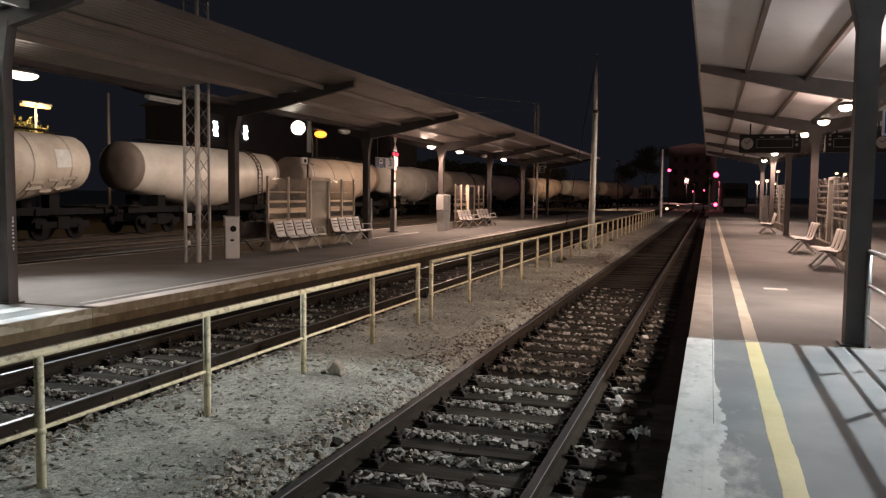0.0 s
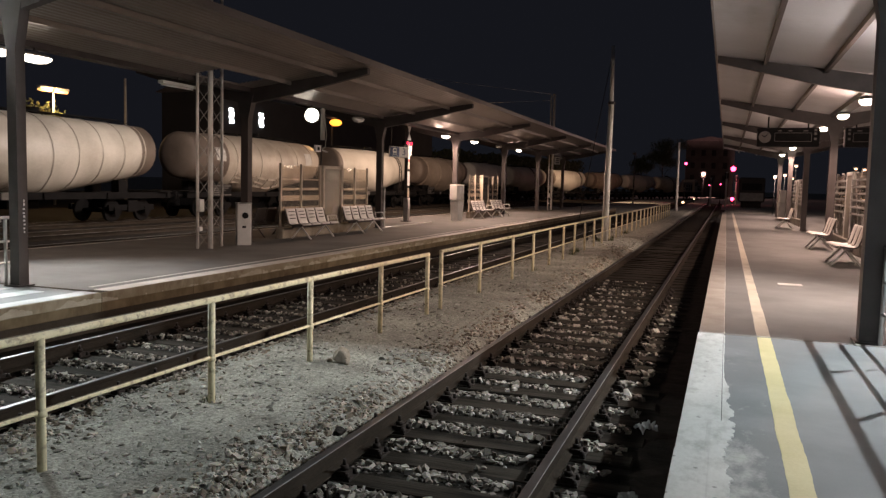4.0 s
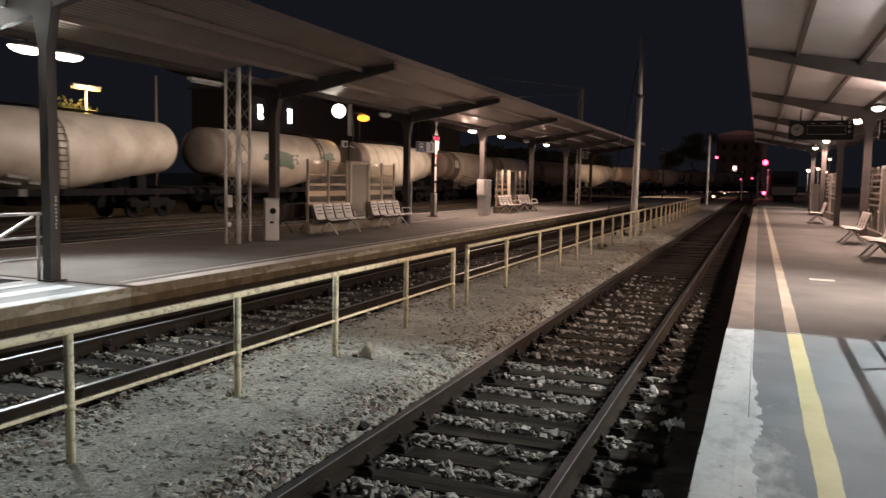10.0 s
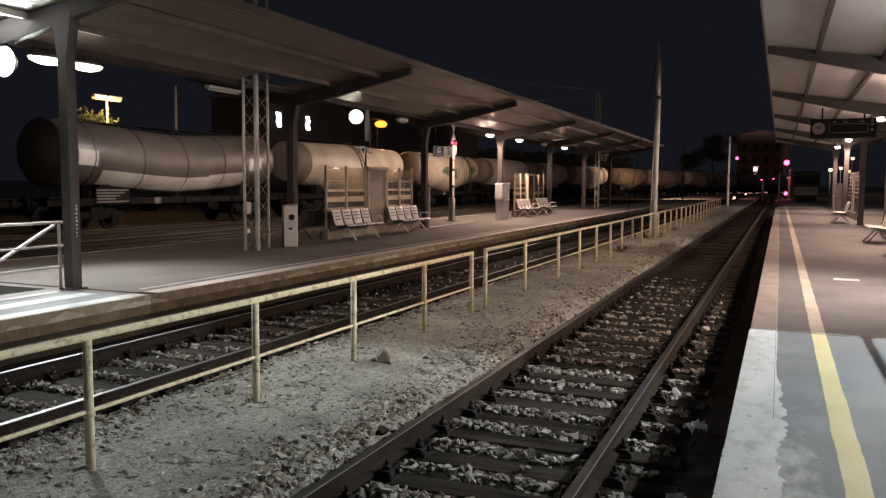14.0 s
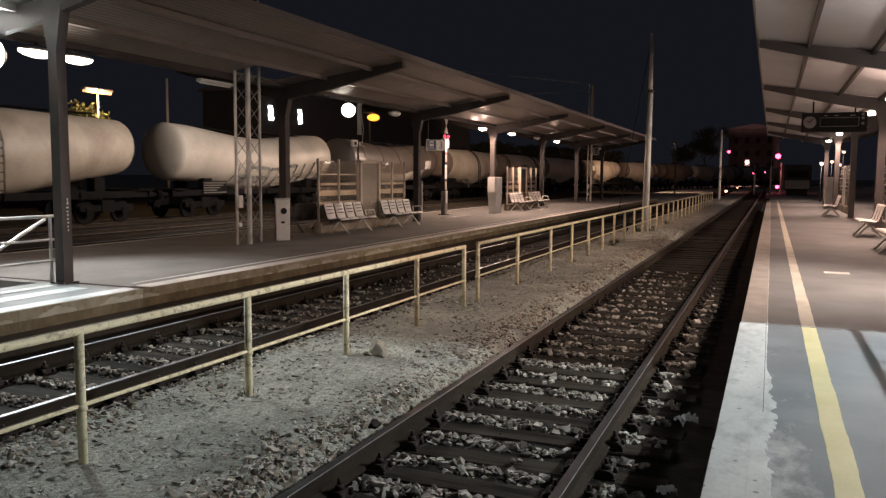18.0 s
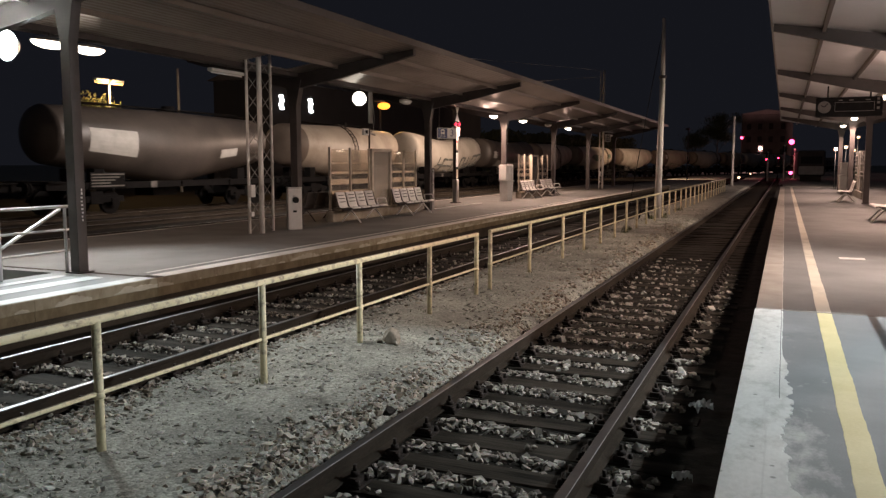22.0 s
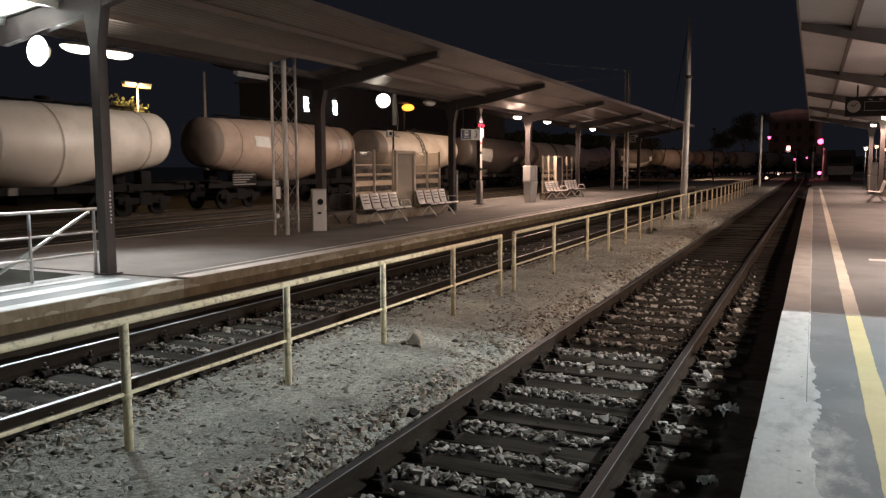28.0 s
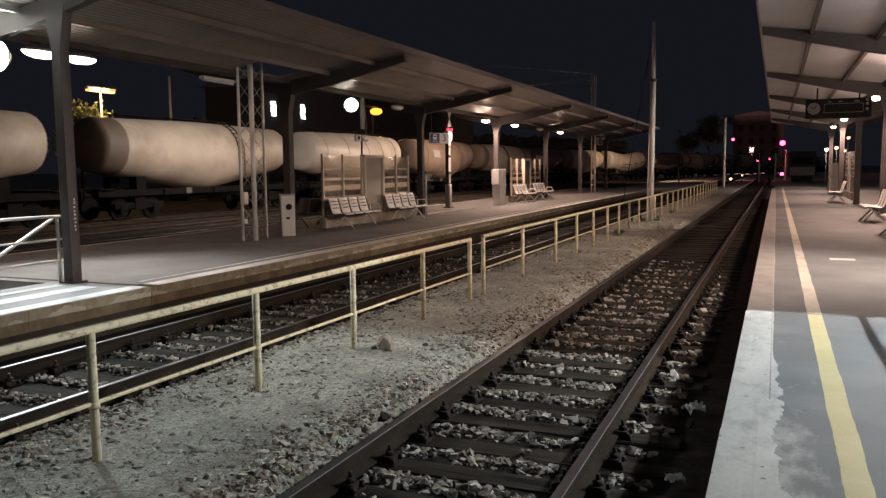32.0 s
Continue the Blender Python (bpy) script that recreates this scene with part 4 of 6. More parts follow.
# added point lights near the lamps, to brighten the canopies from below
for x, y, z, power in ((RC, 12.4, 3.5, 170), (RC, 20.1, 3.5, 100), (RC, 28.5, 3.5, 90), (RC, 39.0, 3.5, 60), (LC + 0.1, 32.5, 3.55, 26), (LC + 0.1, 44.6, 3.55, 20)):
    lamp_light("canopy_fill_light", x, y, z, power, (1.0, 0.86, 0.80) if y < 14 else WARM)


def flood(x, y, z):
    t = thing("flood_lamp", "glaring cold white flood lamp on the canopy beam", "lamp", "flood lamps", at=pose(x, y, z))
    part("housing", rod(B(), (0, 0.03, 0), (0, 0.16, 0), 0.23, 24, 0.12), GALV, t)
    part("lens", rod(B(), (0, 0.012, 0), (0, 0.028, 0), 0.205, 24, 0.215), LENS_COLD, t)
    part("bracket", bar(B(), (0, 0.08, 0.1), (0, 0.08, 0.35), 0.04, 0.02), DARK_STEEL, t)


flood(-8.78, 8.49, 3.66)
flood(5.0, 8.78, 3.85)


# ---- fence between the tracks ----
def fence():
    f = thing("fence", "long pale yellow tubular steel fence between the tracks", "fence")
    fx = lambda y: -2.37 + 0.0055 * (y - 4)
    ys = [-10.5, -8.7, -6.9, -5.1, -3.3, -1.5, 0.3, 2.15, 3.97, 5.82, 7.57, 9.42, 11.12]
    ys2 = [11.72, 13.8, 16.1, 17.95, 19.7, 21.45, 23.1, 24.8] + [26.6 + 1.8 * i for i in range(20)]
    for run in (ys, ys2):
        for y in run:
            post = part("post", rod(B(), (fx(y), y, -0.2), (fx(y), y, 0.86), 0.032, 12), FENCE_PAINT, f)
            if y < 14:
                part("weld", rod(B(), (fx(y), y, 0.328), (fx(y), y, 0.368), 0.041, 12, 0.037), FENCE_PAINT, post, "swollen weld at the middle rail")
        for z, r, n in ((0.87, 0.028, "top_rail"), (0.36, 0.0145, "middle_rail")):
            bm = rod(B(), (fx(run[0]), run[0] - 0.03, z), (fx(run[-1]), run[-1] + 0.03, z), r, 10)
            rail = part(n, bm, FENCE_PAINT, f)
            a, b = [(fx(y) - r * 0.35, y, z + r * 0.93) for y in (run[0], run[-1])]
            part("grime", bar(B(), a, b, r * 0.8, 0.006), GRIME, rail, "brown grime along the upper side")


fence()


# ---- tall pole and masts ----
def tall_pole():
    t = thing("lamp_pole", "tall weathered white pole standing by the fence", "pole")
    x, y = -2.32, 29.55
    part("pole", rod(B(), (x, y, -0.2), (x + 0.06, y, 5.0), 0.13, 14, 0.09), POLE_WHITE, t)
    part("upper_pole", rod(B(), (x + 0.06, y, 5.0), (x + 0.05, y, 7.05), 0.075, 12, 0.06), POLE_WHITE, t, "thinner weathered upper length")
    part("clamp", rod(B(), (x + 0.06, y, 4.95), (x + 0.06, y, 5.05), 0.13, 12), DARK_STEEL, t)
    bm = tube(B(), [(x - 0.2, y - 0.6, 0.02), (x - 0.28, y - 0.62, 0.4), (x - 0.35, y - 0.6, 0.62), (x - 0.5, y - 0.55, 0.55), (x - 0.55, y - 0.5, 0.0)], 0.03, 6)
    part("cable_loop", bm, BLACK, t)
    part("stay_wire", rod(B(), (x + 0.05, y, 6.9), (x - 1.05, y - 0.2, -0.1), 0.014, 6), BLACK, t)


tall_pole()


def lattice_mast(x, y, z0, z1, w=0.30):
    t = thing("lattice_mast", "slender galvanised lattice mast through the canopy", "mast")
    for dx in (-1, 0, 1):
        k = dx * (w if dx < 0 else w * 2.05)
        part("chord", rod(B(), (x + (1 - abs(dx)) * 0.2, y + k - 0.1 * (1 - abs(dx)), z0), (x + (1 - abs(dx)) * 0.2, y + k - 0.1 * (1 - abs(dx)), z1), 0.058 if dx == 0 else 0.034, 8), POLE_WHITE, t)
    for side in (-1, 1):
        bm = B()
        z, k = z0, 0
        while z < z1 - 0.4:
            a, b = (0.02, 1) if k % 2 else (1, 0.02)
            for p, q in ((a, b), (b, a)):
                bar(bm, (x + (1 - p) * 0.2, y + side * p * w * (2.05 if side > 0 else 1) - 0.1 * (1 - p), z), (x + (1 - q) * 0.2, y + side * q * w * (2.05 if side > 0 else 1) - 0.1 * (1 - q), z + 0.4), 0.013, 0.015)
            z += 0.4
            k += 1
        part("lattice", bm, POLE_GREY, t)
    part("switch_box", bevelled(x + 0.035, x + 0.12, y - w - 0.07, y - w + 0.09, z0 + 0.84, z0 + 1.12, 0.01), GREY_BOX, t)
    # Small white box in place of a bright glint on the mast.
    part("glint_box", bevelled(x + 0.035, x + 0.10, y - w - 0.05, y - w + 0.06, z0 + 0.40, z0 + 0.50, 0.008), WHITE, t)


lattice_mast(-9.36, 15.3, LP, 8.0)


def unseen_yard_head(x, y, z):
    t = thing("yard_flood_lamp", "unseen flood lamp added on the canopy roof facing the goods line", "lamp", "yard flood lamps", at=pose(x, y, z))
    part("housing", bevelled(-0.2, 0.0, -0.3, 0.3, -0.2, 0.2, 0.03), GALV, t)
    part("lens", bevelled(-0.215, -0.203, -0.26, 0.26, -0.16, 0.16, 0.004), LENS_WARM, t)
    part("stem", rod(B(), (-0.05, 0, -1.12), (-0.05, 0, -0.15), 0.03, 6), DARK_STEEL, t)


# Heads for two of the added yard lights, out of view on the roof.
unseen_yard_head(-12.36, 27.0, 5.75)
unseen_yard_head(-12.36, 51.5, 5.75)
lattice_mast(-9.36, 52.6, LP, 8.0)


# ---- furniture of the left platform ----
def validator(x, y, rz):
    t = thing("ticket_validator", "grey metal ticket machine with a round dark dial", "ticket machine", at=pose(x, y, LP, 0, 0, rz))
    part("body", bevelled(-0.14, 0.14, -0.17, 0.17, 0, 1.0, 0.02, 2), GREY_BOX, t)
    part("top_plate", bevelled(-0.15, 0.15, -0.18, 0.18, 1.0, 1.03, 0.006), GALV, t)
    part("dial", rod(B(), (0.14, 0.02, 0.72), (0.155, 0.02, 0.72), 0.075, 20), BLACK, t, "round black dial")
    part("slot", bevelled(0.14, 0.15, -0.05, 0.04, 0.42, 0.47, 0.003), BLACK, t)


validator(-9.15, 16.5, -48)


def shell(prof, y0, y1, thick=0.014, crown=0.012):
    """A curved sheet over the profile (x, z) between y0 and y1, its side rims turned back a little."""
    bm = B()
    n = len(prof)
    rows = []
    for k, (x, z) in enumerate(prof):
        (xa, za), (xb, zb) = prof[max(k - 1, 0)], prof[min(k + 1, n - 1)]
        l = math.hypot(xb - xa, zb - za)
        nx, nz = (zb - za) / l, -(xb - xa) / l
        if nx - nz < 0 and nz < 0:
            nx, nz = -nx, -nz
        row = []
        for y, d in ((y0, -crown), (y0 + 0.03, 0.0), (y1 - 0.03, 0.0), (y1, -crown)):
            row.append(((x + nx * d, y, z + nz * d), (x + nx * (d - thick), y, z + nz * (d - thick))))
        rows.append(row)
    up = [[bm.verts.new(p[0]) for p in row] for row in rows]
    dn = [[bm.verts.new(p[1]) for p in row] for row in rows]
    for k in range(n - 1):
        for j in range(3):
            for g in (up, dn):
                f = bm.faces.new((g[k][j], g[k][j + 1], g[k + 1][j + 1], g[k + 1][j]))
                f.smooth = True
        for j in (0, 3):
            bm.faces.new((up[k][j], up[k + 1][j], dn[k + 1][j], dn[k][j]))
    for k in (0, n - 1):
        for j in range(3):
            bm.faces.new((up[k][j], up[k][j + 1], dn[k][j + 1], dn[k][j]))
    return bm


def bench_mesh(metal, label="four-seat metal bench with slotted seat shells on splayed legs", arms=True, slots=True, seats=4):
    """Metal bench of separate seat shells, facing +x, running along y, built once."""
    t = thing("bench", label, "bench", "metal benches")
    seat = [(0.445, 0.385), (0.44, 0.41), (0.42, 0.428), (0.36, 0.432), (0.24, 0.42), (0.12, 0.405), (0.05, 0.412)]
    back = [(0.05, 0.415), (0.015, 0.445), (-0.005, 0.50), (-0.03, 0.60), (-0.06, 0.71), (-0.085, 0.795), (-0.10, 0.82), (-0.12, 0.825)]
    end = seats * 0.54
    for i in range(seats):
        y0, y1 = i * 0.54 + 0.035, i * 0.54 + 0.505
        p = part("seat", shell(seat, y0, y1), metal, t)
        for x, z in ((0.34, 0.4335), (0.25, 0.4235), (0.16, 0.4125)) if slots else ():
            part("slot", bar(B(), (x, y0 + 0.09, z), (x, y1 - 0.09, z), 0.016, 0.005), BLACK, p)
        p = part("backrest", shell(back, y0, y1), metal, t)
        for z in (0.56, 0.65, 0.74) if slots else ():
            x = -0.02 - 0.25 * (z - 0.56)
            part("slot", bar(B(), (x, y0 + 0.08, z), (x, y1 - 0.08, z), 0.006, 0.020), BLACK, p)
    for i in range(seats + 1):
        y = i * 0.54
        part("side_frame", tube(B(), [(0.43, y, 0.40), (0.36, y, 0.415), (0.10, y, 0.385), (0.02, y, 0.42), (-0.03, y, 0.56), (-0.105, y, 0.80)], 0.016, 6), DARK_STEEL, t)
    part("beam", bar(B(), (0.16, -0.05, 0.345), (0.16, end + 0.09, 0.345), 0.06, 0.06), DARK_STEEL, t)
    for y in (0.4, end - 0.41):
        part("leg", tube(B(), [(0.47, y, 0.0), (0.17, y, 0.34), (-0.12, y, 0.0)], 0.022, 8), metal, t)
    if arms:
        part("armrest", tube(B(), [(0.05, 2.19, 0.42), (0.02, 2.19, 0.58), (0.30, 2.19, 0.60), (0.36, 2.19, 0.44)], 0.016, 8), metal, t)
    return t


BENCH = bench_mesh(CHROME)
BENCH.matrix_basis = pose(-9.22, 18.72, LP)
copy_thing(BENCH, pose(-9.22, 22.1, LP))
# The same bench again, its dark colour standing for the lack of light.
bench_mesh(DARK_STEEL, "four-seat bench behind the windbreak, coloured dark as if unlit").matrix_basis = pose(-10.15, 20.6, LP, 0, 0, 180)
copy_thing(BENCH, pose(-9.22, 35.2, LP))
copy_thing(BENCH, pose(-9.22, 38.4, LP))


def windbreak(cx, y0, y1, base=LP, shift=0.0, half=0.56, grey=False):
    """Low concrete wall with posts, rails and glass, and a framed display case in its middle."""
    t = thing("windbreak", "glazed platform windbreak on a low concrete wall", "shelter", "platform windbreaks")
    part("low_wall", bevelled(cx - 0.12, cx + 0.12, y0, y1, base, base + 0.30, 0.02), CONCRETE_DARK if grey else CONCRETE, t)
    paint, slat = (POLE_GREY, POLE_GREY) if grey else (POST_PAINT, DULL_RAIL)
    m = (y0 + y1) / 2 + shift
    case0, case1 = m - half, m + half
    posts = [y0 + 0.05, (y0 + case0) / 2, case0 - 0.05, case1 + 0.05, (y1 + case1) / 2, y1 - 0.05]
    for y in posts:
        part("post", bevelled(cx - 0.03, cx + 0.03, y - 0.03, y + 0.03, base + 0.3, base + 2.05, 0.006), paint, t)
    for a, b in ((posts[0], posts[2]), (posts[3], posts[5])):
        for z, h in tuple((0.95 + 0.17 * k, 0.05) for k in range(6)) if grey else ((0.74, 0.12), (1.02, 0.15), (1.31, 0.07), (1.60, 0.035)):
            part("rail", bevelled(cx - 0.075, cx - 0.045, a, b, base + z, base + z + h, 0.004), slat, t)
        bm = box(B(), cx - 0.006, cx + 0.006, a + 0.03, b - 0.03, base + 0.32, base + 2.0)
        for v in bm.verts:                    # the panes lean back a little
            v.co.x += 0.0244 * (v.co.y - (a + b) / 2) - 0.046 * (v.co.z - base - 1.1)
        g = part("glass_pane", bm, DUSTY_GLASS, t)
        g.visible_shadow = False
    part("display_case", bevelled(cx - 0.05, cx + 0.02, case0 + 0.12, case1 - 0.12, base + 0.3, base + 1.96, 0.006), POSTER, t, "faded grey notice sheet")
    for y in (case0, case1 - 0.11):
        part("frame", bevelled(cx - 0.06, cx + 0.09, y, y + 0.11, base + 0.05, base + 2.04, 0.008), GREY_BOX if grey else POST_PAINT, t)
    part("frame", bevelled(cx - 0.06, cx + 0.09, case0, case1, base + 1.96, base + 2.05, 0.008), GREY_BOX if grey else POST_PAINT, t)
    g = part("glass_door", box(B(), cx + 0.05, cx + 0.06, case0 + 0.11, case1 - 0.11, base + 0.3, base + 1.96), GLASS, t)
    g.visible_shadow = False


windbreak(-9.55, 18.8, 24.4, shift=0.17, half=0.65)
windbreak(-9.55, 35.6, 40.6)


def info_stand(x, y, base, rz=0):
    t = thing("info_stand", "grey metal timetable stand with a sloping desk", "info stand", at=pose(x, y, base, 0, 0, rz))
    bm = bevelled(-0.2, 0.2, -0.42, 0.42, 0, 0.82, 0.02)
    for v in bm.verts:
        k = 0.80 + 0.16 * v.co.z / 0.82
        v.co.x, v.co.y = v.co.x * k, v.co.y * k
    part("pedestal", bm, GREY_BOX, t)
    part("desk", bevelled(-0.19, 0.22, -0.43, 0.43, 0.82, 0.90, 0.03), GREY_BOX, t)
    part("cabinet", bevelled(-0.18, 0.16, -0.49, 0.49, 0.90, 1.57, 0.02), GREY_BOX, t)
    part("notice", bevelled(0.16, 0.168, -0.16, 0.10, 1.20, 1.46, 0.003), WHITE, t, "small white notice")
    part("door_seam", box(B(), 0.159, 0.163, 0.16, 0.18, 0.93, 1.55), POLE_GREY, t)


info_stand(-9.25, 33.0, LP)


def text_on(name, body, size, at, material, parent):
    cu = bpy.data.curves.new(name, "FONT")
    cu.body, cu.size, cu.align_x, cu.align_y, cu.extrude = body, size, "CENTER", "CENTER", 0.002
    ob = new(name, cu)
    ob.data.materials.append(material)
    ob.matrix_basis = at
    ob.parent = parent
    return ob


def platform_sign():
    t = thing("platform_sign", "blue and white platform number sign hung from the canopy", "sign", at=pose(-9.4, 26.7, 3.03, 0, 0, 62))
    part("plate", bevelled(-0.45, 0.45, -0.02, 0.02, -0.19, 0.19, 0.006), WHITE, t)
    part("pictogram_field", bevelled(-0.43, 0.0, -0.026, -0.021, -0.17, 0.17, 0.001), BLUE, t)
    icon = bevelled(-0.30, -0.13, -0.032, -0.027, -0.04, 0.12, 0.001)
    box(icon, -0.26, -0.17, -0.032, -0.027, 0.125, 0.14)
    for s in (-1, 1):
        bar(icon, (-0.215 + s * 0.05, -0.0295, -0.05), (-0.215 + s * 0.11, -0.0295, -0.14), 0.024, 0.005)
    box(icon, -0.31, -0.12, -0.032, -0.027, -0.115, -0.10)
    part("train_pictogram", icon, WHITE, t)
    part("pictogram_window", box(B(), -0.275, -0.155, -0.035, -0.0325, 0.03, 0.09), BLUE, t)
    text_on("number", "3", 0.36, pose(0.22, -0.024, 0, 90, 0, 0), BLUE, t)
    for x in (-0.35, 0.35):
        part("hanger", rod(B(), (x, 0, 0.19), (x, 0, 1.0), 0.012, 6), DARK_STEEL, t)


platform_sign()


def signal_mast():
    t = thing("signal_mast", "railway signal post with red and white banded plate", "signal")
    x, y = -10.6, 30.4
    part("post", bevelled(x - 0.07, x + 0.07, y - 0.07, y + 0.07, LP, 4.24, 0.01), DARK_STEEL, t)
    part("relay_box", bevelled(x - 0.08, x + 0.12, y - 0.10, y + 0.15, LP + 0.03, LP + 0.98, 0.015), GALV, t, "grey steel cable box at the foot")
    part("box_lid", bevelled(x + 0.12, x + 0.128, y - 0.06, y + 0.11, LP + 0.52, LP + 0.93, 0.003), GREY_BOX, t)
    part("foot_plate", bevelled(x - 0.16, x + 0.18, y - 0.18, y + 0.22, LP, LP + 0.03, 0.006), IRON, t)
    z = LP + 1.02
    for h, m, w in ((0.36, DULL_RAIL, 0.0), (0.10, BLACK, 0.0), (0.58, WHITE, 0.03), (0.10, BLACK, 0.0), (0.30, DULL_RAIL, 0.0), (0.10, RED, 0.0), (0.50, WHITE, 0.03)):
        part("band", bevelled(x + 0.075, x + 0.087, y - 0.06 - w, y + 0.12 + w, z, z + h - 0.004, 0.002), m, t)
        z += h
    part("head", bevelled(x - 0.1, x + 0.1, y - 0.10, y + 0.30, 3.06, 3.44, 0.02), WHITE, t)
    for y0, y1, z0, z1 in ((y - 0.10, y + 0.30, 3.40, 3.44), (y + 0.25, y + 0.30, 3.10, 3.40)):
        part("head_border", bevelled(x + 0.101, x + 0.108, y0, y1, z0, z1, 0.002), RED, t)
    part("lamp_bar", bevelled(x - 0.06, x + 0.08, y - 0.38, y + 0.34, 3.45, 3.63, 0.02), BLACK, t)
    for s in (-0.18, 0.20):
        bm = B()
        bmesh.ops.create_icosphere(bm, subdivisions=2, radius=0.06, matrix=Matrix.Translation((x + 0.10, y + s, 3.54)))
        part("lens", bm, LENS_RED_DIM, t, "small lit red lens")
    bm = B()
    for s in (-1, 1):
        v = [bm.verts.new(p) for p in ((x + 0.09, y - 0.22, 3.96 + s * 0.30), (x + 0.09, y + 0.22, 3.96 + s * 0.30), (x + 0.09, y, 3.96))]
        v2 = [bm.verts.new(q.co + Vector((0.012, 0, 0))) for q in v]
        bm.faces.new(v)
        bm.faces.new(v2[::-1])
        for i in range(3):
            bm.faces.new((v[i], v[(i + 1) % 3], v2[(i + 1) % 3], v2[i]))
    part("marker", bm, WHITE, t, "white hourglass marker")


signal_mast()


def column_pipe():
    t = thing("cable_pipe", "thin white cable pipe up the side of the column", "pipe")
    part("pipe", rod(B(), (LC + 0.17, 25.55, LP), (LC + 0.17, 25.55, 1.75), 0.03, 8), WHITE, t)
    for z in (0.7, 1.2, 1.65):
        part("clamp", bevelled(LC + 0.10, LC + 0.205, 25.51, 25.59, z, z + 0.03, 0.004), GALV, t)
    part("floor_duct", bevelled(LC + 0.13, LC + 0.21, 25.6, 30.3, LP, LP + 0.035, 0.006), GALV, t, "pale cable duct along the floor")


column_pipe()


def hanging_plate():
    t = thing("hanging_sign", "small white sign with dark lines under the canopy", "sign", at=pose(-9.5, 55.6, 3.72, 0, 0, 30))
    part("plate", bevelled(-0.2, 0.2, -0.03, 0.03, -0.26, 0.26, 0.01), WHITE, t)
    for z in (-0.14, 0.0, 0.14):
        part("caption_bar", box(B(), -0.12, 0.12, -0.036, -0.031, z - 0.035, z + 0.035), BLACK, t)
    part("hanger", rod(B(), (0, 0, 0.26), (0, 0, 0.5), 0.015, 6), DARK_STEEL, t)


hanging_plate()


def hanging_clock():
    t = thing("platform_clock", "round illuminated station clock hung from the canopy", "clock")
    x, y, z = -9.5, 20.44, 3.79
    q = Vector((0.52, -0.85, 0)).normalized()
    part("case", rod(B(), Vector((x, y, z)) - q * 0.09, Vector((x, y, z)) + q * 0.09, 0.225, 32), DARK_STEEL, t)
    part("dial", rod(B(), Vector((x, y, z)) - q * 0.096, Vector((x, y, z)) + q * 0.096, 0.20, 32), DIAL_LIT, t, "glowing white dial")
    part("hanger", rod(B(), (x, y, z + 0.23), (x, y, z + 0.62), 0.025, 8), DARK_STEEL, t)


hanging_clock()


def speaker_pole():
    t = thing("sign_pole", "thin dark pole with a small white sign and cables", "pole")
    x, y = -9.7, 21.4
    part("pole", rod(B(), (x, y, LP), (x, y, 3.0), 0.03, 8), DARK_STEEL, t)
    part("hanger_plank", bevelled(x - 0.05, x + 0.02, y + 0.02, y + 0.20, 3.15, 4.12, 0.01), POLE_GREY, t, "pale plank hung from the canopy")
    part("cable", tube(B(), [(x, y + 0.2, 3.9), (x + 0.02, y + 0.30, 3.3), (x + 0.02, y + 0.22, 2.95), (x, y + 0.02, 2.85)], 0.012, 6), POLE_GREY, t)
    part("plate", bevelled(x - 0.02, x + 0.05, y - 0.42, y - 0.1, 2.78, 2.98, 0.01), WHITE, t)
    part("pictogram", box(B(), x + 0.051, x + 0.054, y - 0.33, y - 0.19, 2.83, 2.93), BLACK, t)
    part("bracket", bar(B(), (x, y, 2.86), (x + 0.02, y + 0.35, 2.80), 0.04, 0.04), GALV, t)


speaker_pole()


def tube_lamp(x, y, z):
    t = thing("tube_lamp", "unlit fluorescent tube lamp under the canopy", "lamp", at=pose(x, y, z))
    part("housing", bevelled(-0.07, 0.07, -0.56, 0.56, 0.0, 0.07, 0.01), WHITE, t)
    part("tube", rod(B(), (0, -0.52, -0.02), (0, 0.52, -0.02), 0.018, 8), WHITE, t)
    part("hanger", rod(B(), (0, 0, 0.07), (0, 0, 0.3), 0.012, 6), DARK_STEEL, t)


tube_lamp(-9.5, 14.5, 3.9)


def stair_railing(x, y0, base, name_label):
    """Galvanised railing beside a stair opening: posts, three rails and a brace."""
    t = thing("stair_railing", name_label, "railing", "stair railings")
    ys = [y0 - 1.08 * i for i in range(6)]
    for y in ys:
        part("post", rod(B(), (x, y, base), (x, y, base + 0.97), 0.024, 10), GALV, t)
    for h in (0.97, 0.63, 0.32):
        part("rail", rod(B(), (x, ys[0] + 0.06, base + h), (x, ys[-1], base + h), 0.024 if h > 0.9 else 0.017, 10), GALV, t)
    return t


RL = stair_railing(-7.82, 8.55, LP, "bright galvanised tube railing round the stair opening")
part("brace", rod(B(), (-7.86, 8.5, LP + 0.93), (-7.86, 7.0, LP + 0.18), 0.024, 10), GALV, RL, "diagonal stair handrail")
stair_railing(3.36, 8.72, RP, "galvanised tube railing beside the column")


# ---- right platform ----
BENCH_R = bench_mesh(GREY_BOX, "three-seat grey metal bench on splayed legs under the pale canopy", arms=False, slots=False, seats=3)
BENCH_R.matrix_basis = pose(4.42, 19.35, RP, 0, 0, 180)
for x, y, rz in ((4.42, 24.05, 180), (4.3, 35.9, 180), (5.2, 27.0, 0)):
    copy_thing(BENCH_R, pose(x, y, RP, 0, 0, rz))
windbreak(4.95, 20.6, 26.3, base=RP, grey=True)
windbreak(4.95, 37.5, 42.5, base=RP, grey=True)
info_stand(4.7, 47.0, RP, 180)


